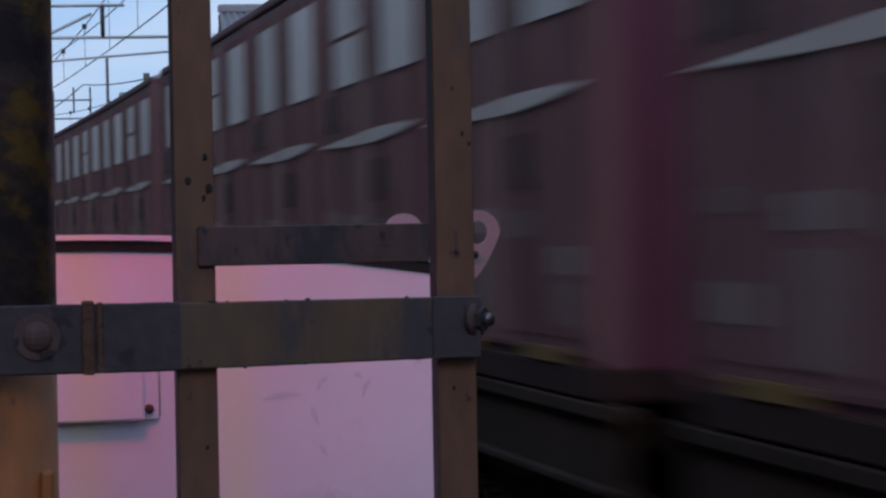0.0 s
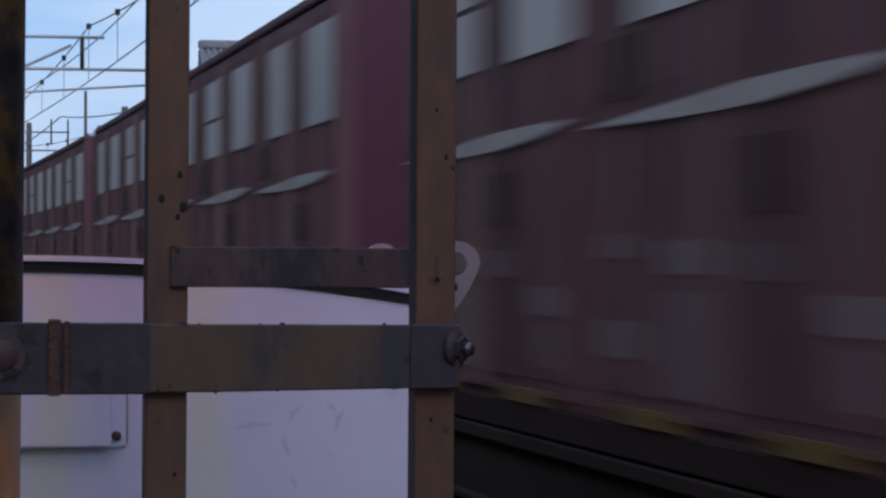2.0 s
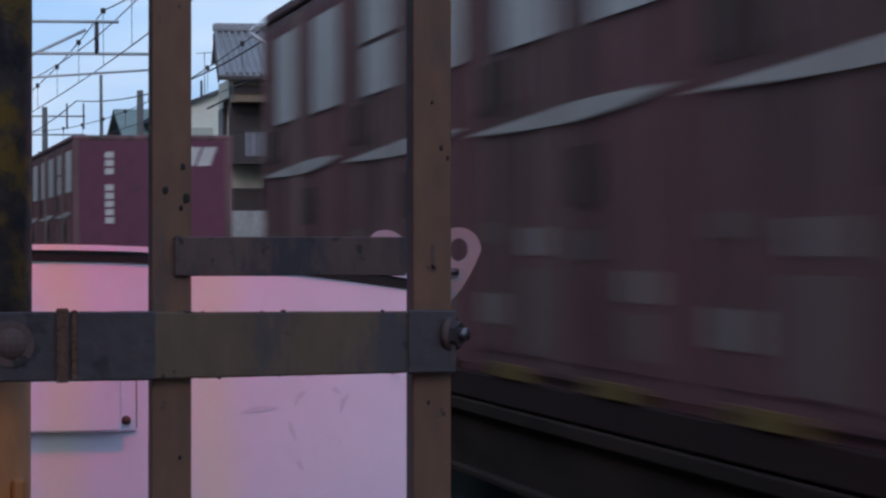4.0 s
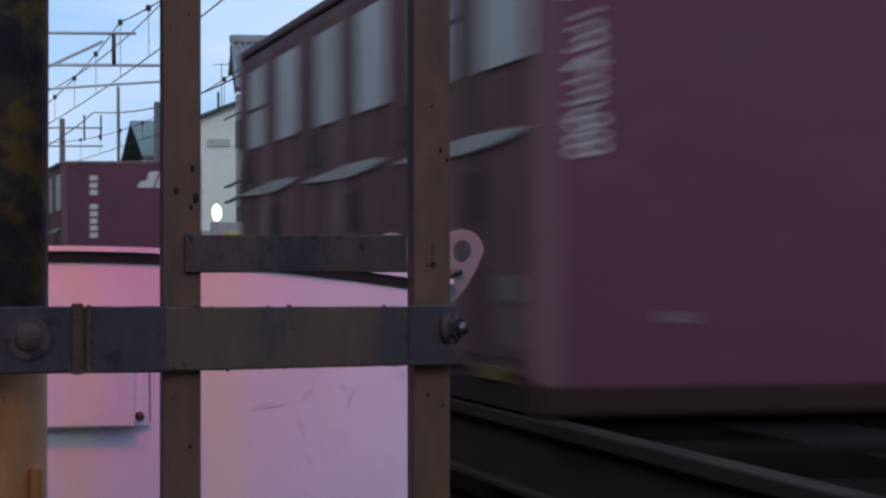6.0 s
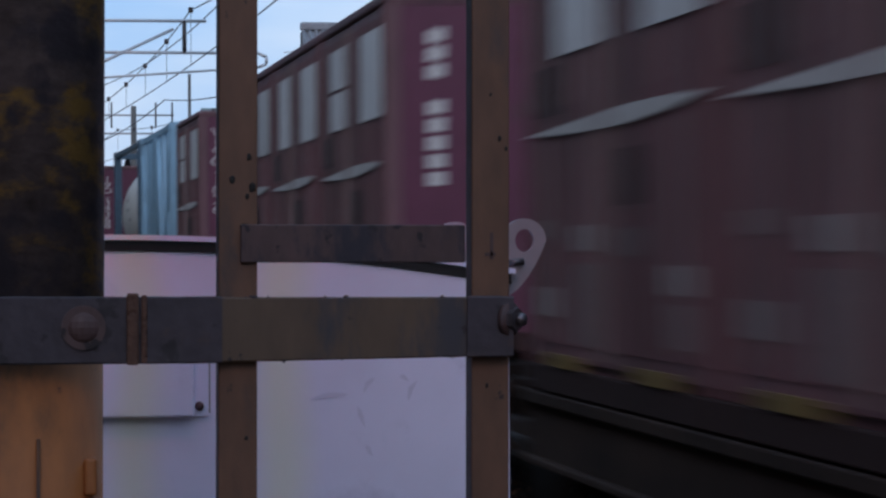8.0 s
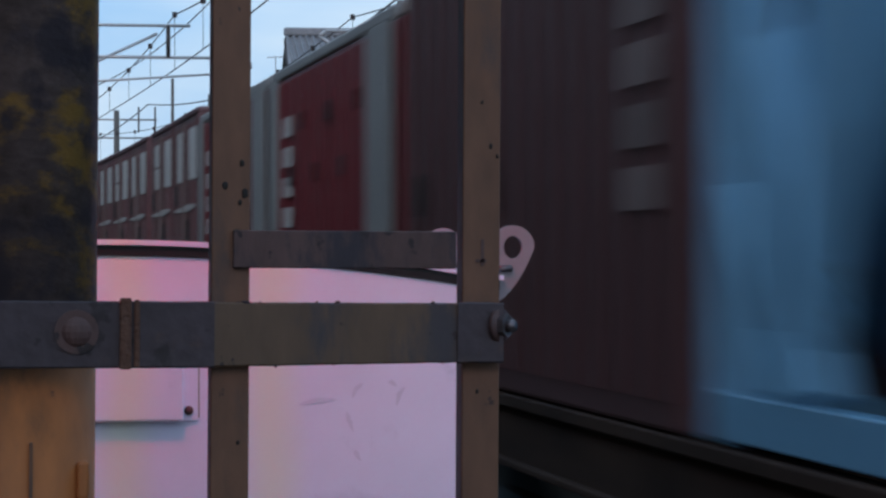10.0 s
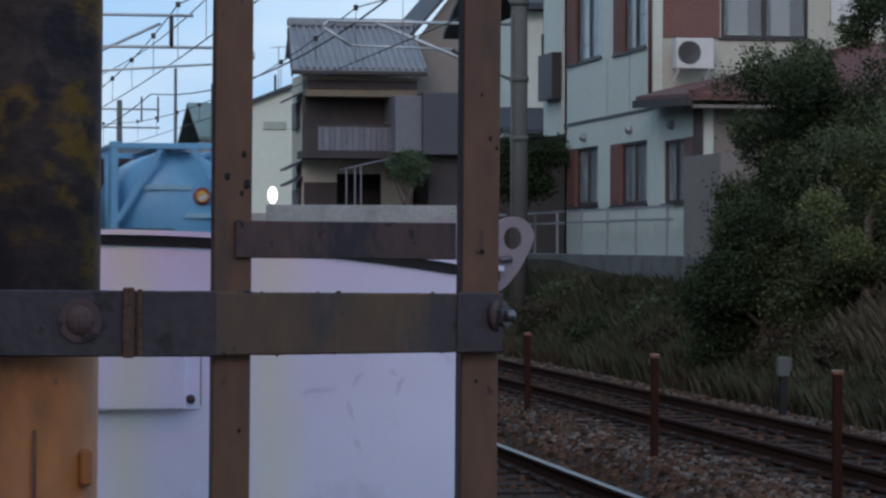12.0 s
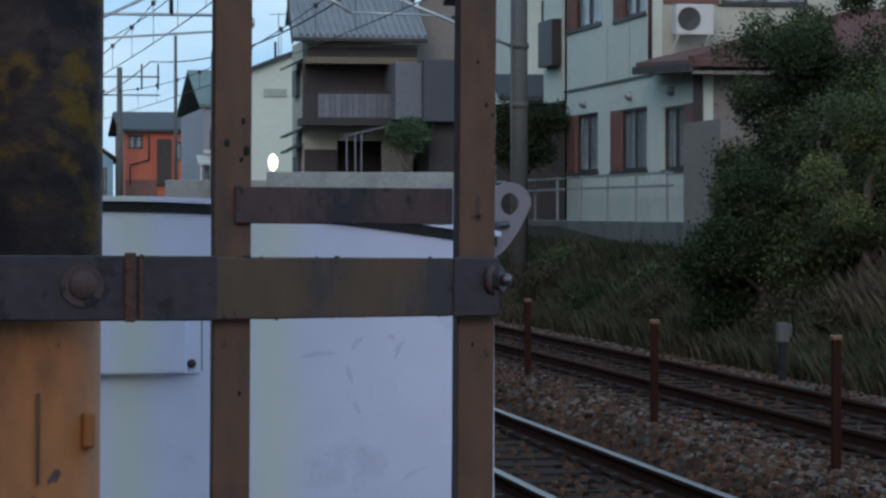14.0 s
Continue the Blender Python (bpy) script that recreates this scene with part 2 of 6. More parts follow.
TILERED = mat("red_brown_roof_sheet", (0.125, 0.05, 0.042), 0.7, scale=2, vary=0.25, bump=0.1)
ROOFDARK = mat("dark_slate_roof", (0.045, 0.048, 0.055), 0.7, scale=2, vary=0.2, bump=0.1)
ROOFGREEN = mat("grey_green_roof", (0.13, 0.18, 0.165), 0.7, scale=2, vary=0.2, bump=0.1)
ACWHITE = mat("off_white_appliance_enamel", (0.58, 0.57, 0.53), 0.45, scale=3, vary=0.08, bump=0.02)
CURTAIN = mat("pale_curtain_cloth", (0.34, 0.34, 0.32), 0.9, scale=3, vary=0.25, bump=0.1, stretch=(6, 6, 0.3))
PIPEWHITE = mat("pale_galvanised_pipe", (0.5, 0.52, 0.53), 0.4, 0.4, scale=4, vary=0.15, bump=0.03)
WIRE = mat("dark_copper_wire", (0.05, 0.05, 0.055), 0.6, 0.4, scale=4, vary=0.2, bump=0.0)
BARK = mat("grey_brown_bark", (0.09, 0.07, 0.055), 0.9, scale=8, vary=0.4, bump=0.5)
LEAFDARK = leaf_mat("dark_green_leaves", (0.033, 0.05, 0.023), 0.5)
LEAFMID = leaf_mat("mid_green_leaves", (0.06, 0.082, 0.028), 0.5)
LEAFYELLOW = leaf_mat("yellow_green_top_leaves", (0.13, 0.15, 0.045), 0.35)
SLATGREY = mat("grey_corrugated_balcony_sheet", (0.15, 0.15, 0.17), 0.6, scale=1.5, vary=0.2, bump=0.05, per_object=0.12)
TANBAND = mat("tan_brown_eave_boards", (0.19, 0.15, 0.105), 0.8, scale=1.5, vary=0.2, bump=0.1)
DARKCONCRETE = mat("dark_grey_concrete", (0.135, 0.14, 0.128), 0.9, scale=1.5, vary=0.3, bump=0.2, spots=(0.07, 0.075, 0.06), spot_scale=1.1, spot_at=(0.45, 0.7), stretch=(1, 1, 0.4))
ANNEXGREY = mat("weathered_grey_siding", (0.15, 0.15, 0.165), 0.7, scale=1.2, vary=0.15, bump=0.05)
LEAFPINE = leaf_mat("pruned_pine_leaves", (0.06, 0.1, 0.045))
DRYGRASS = leaf_mat("dry_brown_grass", (0.07, 0.057, 0.037), 0.45)
GREENGRASS = leaf_mat("weed_green_grass", (0.04, 0.046, 0.026), 0.5)
LAMPGLOW = glow("warm_white_lamp", (1.0, 1.0, 0.72), 2.2)

GLASS = bpy.data.materials.new("window_glass")
GLASS.use_nodes = True
g = GLASS.node_tree.nodes["Principled BSDF"]
g.inputs["Base Color"].default_value = (0.05, 0.055, 0.06, 1)
g.inputs["Roughness"].default_value = 0.06
g.inputs["Specular IOR Level"].default_value = 0.7


# ---------- mesh helpers ----------
def box(bm, x0, x1, y0, y1, z0, z1, bevel=0.0):
    vs = [bm.verts.new((x, y, z)) for z in (z0, z1) for x, y in ((x0, y0), (x1, y0), (x1, y1), (x0, y1))]
    fs = [bm.faces.new([vs[i] for i in q]) for q in ((3, 2, 1, 0), (4, 5, 6, 7), (0, 1, 5, 4), (1, 2, 6, 5), (2, 3, 7, 6), (3, 0, 4, 7))]
    if bevel:
        es = list({e for f in fs for e in f.edges})
        bmesh.ops.bevel(bm, geom=es, offset=bevel, segments=2, affect="EDGES", profile=0.5)
    return bm


def tube(bm, a, b, r, r2=None, sides=10):
    a, b = Vector(a), Vector(b)
    d = b - a
    m = Matrix.Translation((a + b) / 2) @ d.to_track_quat("Z", "Y").to_matrix().to_4x4()
    bmesh.ops.create_cone(bm, cap_ends=True, segments=sides, radius1=r, radius2=r if r2 is None else r2, depth=d.length, matrix=m)
    return bm


def bar(bm, a, b, w, h):
    """A rectangular bar from a to b."""
    a, b = Vector(a), Vector(b)
    d = b - a
    m = Matrix.Translation((a + b) / 2) @ d.to_track_quat("Z", "Y").to_matrix().to_4x4() @ Matrix.Diagonal((w, h, d.length, 1))
    bmesh.ops.create_cube(bm, size=1, matrix=m)
    return bm


def mesh(name, bm, material, smooth=False):
    me = bpy.data.meshes.new(name)
    bm.normal_update()
    bm.to_mesh(me)
    bm.free()
    for mm in (material if isinstance(material, (list, tuple)) else [material]):
        me.materials.append(mm)
    if smooth:
        for p in me.polygons:
            p.use_smooth = True
    return me


def part(name, bm, material, parent=None, label="", smooth=False):
    ob = new(name, mesh(name, bm, material, smooth) if isinstance(bm, bmesh.types.BMesh) else bm)
    ob.parent = parent
    return tagged(ob, label)


def B(*a, **k):
    return box(bmesh.new(), *a, **k)


def thing(name, m, label, category, group="", kind=""):
    ob = new(name)
    ob.empty_display_size = 0.2
    ob.matrix_world = m
    return tagged(ob, label, category, group, kind)


def writing(name, text, size, material, parent, m, label="", leading=0.85):
    cu = bpy.data.curves.new(name, "FONT")
    cu.body, cu.size, cu.extrude, cu.align_x, cu.space_line = text, size, 0.002, "CENTER", leading
    tmp = new(name, cu)
    me = bpy.data.meshes.new_from_object(tmp)
    bpy.data.objects.remove(tmp)
    me.materials.clear()
    me.materials.append(material)
    ob = part(name, me, material, parent, label)
    ob.matrix_local = m
    return ob


def dull(m, level):
    m.node_tree.nodes["Principled BSDF"].inputs["Specular IOR Level"].default_value = level


for m in (CHASSIS, BALLAST, STONE, SLEEPER, RAILSIDE, EARTH, GREENGRASS, DRYGRASS, LEAFDARK):
    dull(m, 0.12)


# ---------- track alignment and train timing ----------
NEAR, FAR = 4.01, 7.29
SPEED, TAIL_AT, TAIL_Y = 23.0, 11.3, 34.0
BEND_FROM, BEND_R = 30.0, 1045.0


def bend(s):
    """Sideways shift and heading of the line, s metres along it."""
    q = max(0.0, s - BEND_FROM)
    return -q * q / (2 * BEND_R), q / BEND_R


def on_track(s, z=0.0):
    dx, a = bend(s)
    return Matrix.Translation((NEAR + dx, s, z)) @ Matrix.Rotation(a, 4, "Z")


MOVING = []


def rolling(ob, u, z=0.0):
    """A thing of the train whose middle lies u metres ahead of the tail."""
    MOVING.append((ob, u, z))
    ob.matrix_world = on_track(TAIL_Y - SPEED * TAIL_AT + u, z)
    return ob


# ---------- ground ----------
def ground():
    bm = bmesh.new()
    profile = [(-4000, -0.35), (-60, -0.3), (1.2, -0.3), (2.2, -0.25), (2.75, -0.165), (4.95, -0.165), (5.4, -0.05), (5.9, -0.05), (6.3, -0.13), (8.6, -0.13), (9.1, -0.22), (9.6, -0.15), (10.4, 0.5), (11.0, 0.9), (11.2, 1.45), (30, 1.6), (120, 2.0), (4000, 2.0)]
    ys = [-300, -40, -10, 0, 5, 10, 15, 20, 25, 30, 35, 40, 45, 50, 60, 70, 80, 95, 110, 130, 160, 220, 400, 4500]
    grid = []
    for y in ys:
        dx = bend(min(y, 160))[0]
        row = []
        for x, z in profile:
            row.append(bm.verts.new((x + dx * (1 if abs(x) < 100 else 0), y, z)))
        grid.append(row)
    for i in range(len(ys) - 1):
        for j in range(len(profile) - 1):
            f = bm.faces.new((grid[i][j], grid[i][j + 1], grid[i + 1][j + 1], grid[i + 1][j]))
            f.material_index = 0 if 3 <= j <= 9 else 1
    ob = part("ground", bm, [BALLAST, EARTH])
    return tagged(ob, "brown ballast bed with weedy earth beside it", "ground", kind="structure")


ground()


def rails_and_sleepers():
    for cx, which, lift in ((NEAR, "near", 0.0), (FAR, "far", 0.04)):
        for side in (-0.5335, 0.5335):
            for name, pts, material in (("rail", [(-0.062, -0.15), (0.062, -0.15), (0.062, -0.135), (0.01, -0.115), (0.01, -0.045), (0.032, -0.03), (0.032, -0.004), (-0.032, -0.004), (-0.032, -0.03), (-0.01, -0.045), (-0.01, -0.115), (-0.062, -0.135)], RAILSIDE),):
                bm = bmesh.new()
                rows = []
                ys = [-30, 0, 10, 20, 30, 40, 50, 60, 70, 80, 95, 110, 130, 160]
                for y in ys:
                    dx = bend(y)[0]
                    rows.append([bm.verts.new((cx + side + dx + px, y, pz + lift)) for px, pz in pts])
                for a, b in zip(rows, rows[1:]):
                    for k in range(len(pts)):
                        bm.faces.new((a[k], a[(k + 1) % len(pts)], b[(k + 1) % len(pts)], b[k]))
                ob = tagged(part(name, bm, material), "rusty steel rail with a worn bright head", "rail", "running rails", "structure")
                bm = bmesh.new()
                rows = []
                for y in ys:
                    dx = bend(y)[0]
                    rows.append([bm.verts.new((cx + side + dx + px, y, pz + lift)) for px, pz in ((-0.03, -0.004), (-0.024, 0.0), (0.024, 0.0), (0.03, -0.004))])
                for a, b in zip(rows, rows[1:]):
                    for k in range(3):
                        bm.faces.new((a[k], a[k + 1], b[k + 1], b[k]))
                part("rail_head", bm, RAILTOP if which == "near" else RAILSIDE, ob, "polished running surface" if which == "near" else "dull running surface")
        me = mesh("sleeper", B(-1.0, 1.0, -0.12, 0.12, -0.34, -0.148, bevel=0.015), SLEEPER)
        clip = mesh("rail_clip", B(-0.03, 0.03, -0.05, 0.05, -0.15, -0.105, bevel=0.01), GRIME)
        root = thing("sleepers", Matrix.Identity(4), "weathered concrete sleepers sunk in brown ballast", "sleepers", kind="structure")
        for k in range(110):
            y = 8 + k * 0.62
            dx, a = bend(y)
            ob = part("sleeper", me, SLEEPER, root)
            ob.matrix_world = Matrix.Translation((cx + dx, y, lift)) @ Matrix.Rotation(a, 4, "Z")
            if y < 40:
                for q in (-0.615, -0.45, 0.45, 0.615):
                    c = part("rail_clip", clip, GRIME, ob)
                    c.location = (q, 0, 0)


rails_and_sleepers()


# ---------- loose ballast stones ----------
def stones(name, label, count, material, seed, zones):
    rnd = random.Random(seed)
    verts, faces = [], []
    base = [(-1, -0.8, -0.5), (0.9, -1, -0.4), (1, 0.9, -0.5), (-0.8, 1, -0.4), (-0.5, -0.5, 0.6), (0.6, -0.4, 0.5), (0.4, 0.6, 0.7), (-0.6, 0.4, 0.5)]
    quads = [(3, 2, 1, 0), (4, 5, 6, 7), (0, 1, 5, 4), (1, 2, 6, 5), (2, 3, 7, 6), (3, 0, 4, 7)]
    for k in range(count):
        y = 13 + 50 * rnd.random() ** 1.7
        x = rnd.uniform(*rnd.choice(zones))
        near_rail = min(abs(x - c - q) for c in (NEAR, FAR) for q in (-0.5335, 0.5335))
        if near_rail < 0.09:
            continue
        z = -0.165 + 0.115 * max(0.0, min(1.0, (x - 4.95) / 0.45, (6.3 - x) / 0.4)) + (0.035 if x > 6.3 else 0.0)
        if x > 8.6:
            z -= (x - 8.6) * 0.11
        r = rnd.uniform(0.018, 0.042)
        a = rnd.uniform(0, 6.28)
        ca, sa = math.cos(a), math.sin(a)
        n0 = len(verts)
        dx = bend(y)[0]
        kx, ky, kz = (r * rnd.uniform(0.6, 1.2) for _ in range(3))
        for bx, by, bz in base:
            px, py = bx * kx, by * ky
            verts.append((x + dx + ca * px - sa * py, y + sa * px + ca * py, z + r * 0.3 + bz * kz))
        faces += [tuple(n0 + i for i in q) for q in quads]
    me = bpy.data.meshes.new(name)
    me.from_pydata(verts, [], faces)
    me.materials.append(material)
    tagged(new(name, me), label, "ballast", kind="stuff")


stones("ballast_stones", "loose brown and grey ballast stones between the rails", 26000, STONE, 4, [(2.9, 9.2), (2.9, 9.2), (4.75, 6.5), (8.05, 9.2)])
stones("pale_ballast_stones", "fresher pale grey ballast stones along the track edges", 9000, PALESTONE, 6, [(8.0, 9.3), (8.0, 9.3), (8.0, 9.3), (5.2, 6.5)])


# ---------- foreground: crossing post, bolted ladder frame, relay cabinet ----------
LADY = 3.33


def crossing_post():
    root = thing("crossing_post", pose(0.052, LADY + 0.115, 0, 0, 0.45, 0), "crossing post in torn black-yellow tape over faded orange paint", "post")
    bm = bmesh.new()
    tube(bm, (0, 0, -0.3), (0, 0, 1.60), 0.102, sides=40)
    part("lower_shaft", bm, ORANGE, root, "faded orange painted shaft with rust streaks", True)
    bm = bmesh.new()
    tube(bm, (0, 0, 1.60), (0, 0, 4.2), 0.103, sides=40)
    part("taped_shaft", bm, TAPE, root, "torn black and yellow warning tape", True)
    bm = bmesh.new()
    tube(bm, (0, 0, -0.3), (0, 0, -0.24), 0.19, sides=24)
    part("base_flange", bm, ORANGE, root)
    bm = bmesh.new()
    bar(bm, (0.022, -0.1005, 1.50), (0.022, -0.1005, 1.39), 0.004, 0.007)
    part("weld_seam", bm, RUST, root)
    part("hasp", B(0.077, 0.092, -0.075, -0.04, 1.43, 1.475, bevel=0.004), ORANGE, root, "small yellowed metal hasp")
    return root


def angle_bar(bm, x, z0, z1, y):
    """The front leaf of an upright angle iron."""
    box(bm, x, x + 0.0455, y, y + 0.006, z0, z1, bevel=0.0015)


def taper(bm, x0, x1, y0, y1, low, high):
    """A flat bar whose edges run from low[0], high[0] at x0 to low[1], high[1] at x1, a little wavy with rust."""
    n = 24
    rows = []
    for i in range(n + 1):
        f = i / n
        x = x0 + (x1 - x0) * f
        lo = low[0] + (low[1] - low[0]) * f + 0.0008 * noise.noise(Vector((x * 60, 1.0, 0)))
        hi = high[0] + (high[1] - high[0]) * f + 0.0008 * noise.noise(Vector((x * 60, 5.0, 0)))
        rows.append([bm.verts.new(p) for p in ((x, y0 + 0.0015, lo), (x, y0, lo + 0.002), (x, y0, hi - 0.002), (x, y0 + 0.0015, hi), (x, y1, hi), (x, y1, lo))])
    for a, b in zip(rows, rows[1:]):
        for k in range(6):
            bm.faces.new((a[k], b[k], b[(k + 1) % 6], a[(k + 1) % 6]))
    bm.faces.new(rows[0][::-1])
    bm.faces.new(rows[-1])
    bmesh.ops.recalc_face_normals(bm, faces=bm.faces)


def ladder_frame():
    root = thing("steel_ladder_frame", pose(0, 0, 1.63) @ pose(0, 0, 0, 0, 0.4, 0) @ pose(0, 0, -1.63), "rusty brown steel ladder frame bolted to the crossing post", "ladder")
    for x in (0.2975, 0.6015):
        bm = bmesh.new()
        angle_bar(bm, x, -0.25, 3.6, LADY)
        st = part("stile", bm, RUST, root, "rusted angle-iron stile with chipped brown paint")
        # dark plate paint on this leaf stands in for its shaded side
        part("back_leaf", B(x, x + 0.006, LADY + 0.0065, LADY + 0.042, -0.25, 3.6, bevel=0.0015), PLATEDARK, st, "leaf running back from the front, its shade in the paint")
    bm = bmesh.new()
    box(bm, 0.3225, 0.592, LADY - 0.008, LADY - 0.002, 1.708, 1.753, bevel=0.0015)
    box(bm, 0.3225, 0.592, LADY - 0.0015, LADY + 0.03, 1.745, 1.752)
    part("rung", bm, RUSTDARK, root, "dark rusted flat rung")
    for z in (1.108, 2.30, 2.90):
        part("rung", B(0.3225, 0.592, LADY - 0.008, LADY - 0.002, z, z + 0.045, bevel=0.0015), RUSTDARK, root)
    bm = bmesh.new()
    taper(bm, 0.30, 0.648, LADY - 0.016, LADY - 0.0085, (1.5905, 1.5965), (1.667, 1.667))
    strap = part("strap", bm, STRAPRUST, root, "wide flat clamp strap, brown paint worn to rust")
    bm = bmesh.new()
    taper(bm, -0.16, 0.30, LADY - 0.0175, LADY - 0.0085, (1.5885, 1.5895), (1.6685, 1.668))
    part("clamp_plate", bm, PLATEDARK, strap, "dark blue-black rusted clamp plate")
    bm = bmesh.new()
    box(bm, 0.188, 0.202, LADY - 0.024, LADY - 0.0178, 1.588, 1.672, bevel=0.002)
    box(bm, 0.205, 0.212, LADY - 0.022, LADY - 0.0178, 1.590, 1.670, bevel=0.002)
    part("weld_bead", bm, mat("orange_rust_weld", (0.11, 0.05, 0.032), 0.8, scale=14, vary=0.4, bump=0.4), strap, "orange rust weld bead")
    bm = bmesh.new()
    taper(bm, 0.5925, 0.6485, LADY - 0.021, LADY - 0.0165, (1.5945, 1.5955), (1.668, 1.668))
    part("end_plate", bm, PLATEDARK, strap, "dark end plate folded round the stile")
    for x, z, y in ((0.648, 1.640, LADY - 0.004), ):
        bm = bmesh.new()
        tube(bm, (x - 0.006, y - 0.008, z), (x - 0.001, y - 0.0125, z), 0.0205, sides=24)
        part("washer", bm, RUSTDARK, strap, "rusted round washer", True)
        bm = bmesh.new()
        tube(bm, (x - 0.001, y - 0.0125, z), (x + 0.0055, y - 0.0185, z), 0.0145, sides=6)
        part("nut", bm, STEEL, strap, "hexagonal zinc nut")
        bm = bmesh.new()
        tube(bm, (x + 0.0055, y - 0.0185, z), (x + 0.012, y - 0.0245, z), 0.0075, sides=12)
        part("bolt_end", bm, STEEL, strap, smooth=True)
    bm = bmesh.new()
    bmesh.ops.create_uvsphere(bm, u_segments=16, v_segments=8, radius=0.019, matrix=Matrix.Translation((0.138, LADY - 0.018, 1.632)) @ Matrix.Diagonal((1, 0.45, 1, 1)))
    tube(bm, (0.138, LADY - 0.018, 1.632), (0.138, LADY - 0.021, 1.632), 0.026, sides=20)
    part("bolt_head", bm, RUSTDARK, strap, "rust-caked bolt head")
    bm = bmesh.new()
    rnd = random.Random(8)
    for k in range(16):
        x = 0.31 + 0.28 * rnd.random()
        z = rnd.choice((1.667, 1.5915 + 0.017 * (x - 0.31))) + rnd.uniform(-0.001, 0.001)
        bmesh.ops.create_icosphere(bm, subdivisions=1, radius=rnd.uniform(0.0012, 0.003), matrix=Matrix.Translation((x, LADY - 0.014, z)))
    for x, z0, z1 in ((0.6235, 1.712, 1.744), (0.617, 1.716, 1.72)):
        part("rust_scar", B(x, x + (0.004 if x > 0.62 else 0.013), LADY - 0.0012, LADY + 0.001, z0, z1), RUSTDARK, root, "dark upright scar where the rung is welded on")
    for x, z, w in ((0.635, 1.857, 0.0024), (0.643, 1.845, 0.002), (0.624, 1.91, 0.0016), (0.333, 1.833, 0.003), (0.313, 1.806, 0.0035), (0.337, 1.797, 0.0042), (0.331, 1.786, 0.0025), (0.62, 1.56, 0.002), (0.33, 1.5, 0.002)):
        sp = bmesh.new()
        bmesh.ops.create_icosphere(sp, subdivisions=2, radius=w, matrix=Matrix.Translation((x, LADY, z)) @ Matrix.Diagonal((1, 0.0016 / w, 1.5, 1)))
        for v in sp.verts:
            v.co.x += 0.4 * w * noise.noise(v.co * 300)
        part("rust_pit", sp, GRIME, root, "dark rust blister")
    tagged(part("rust_scale", bm, RUSTDARK, strap, "flaking rust along the strap edges"), kind="stuff")
    return root


SCUFF = mat("grey_scuffed_paint", (0.69, 0.68, 0.85), 0.6, scale=12, vary=0.1, bump=0.0)
# darker pinkish grey puts the lug's shade and pink light into its paint
LUGSHADE = mat("shaded_lug_paint", (0.3, 0.25, 0.27), 0.6, scale=6, vary=0.1, bump=0.05)


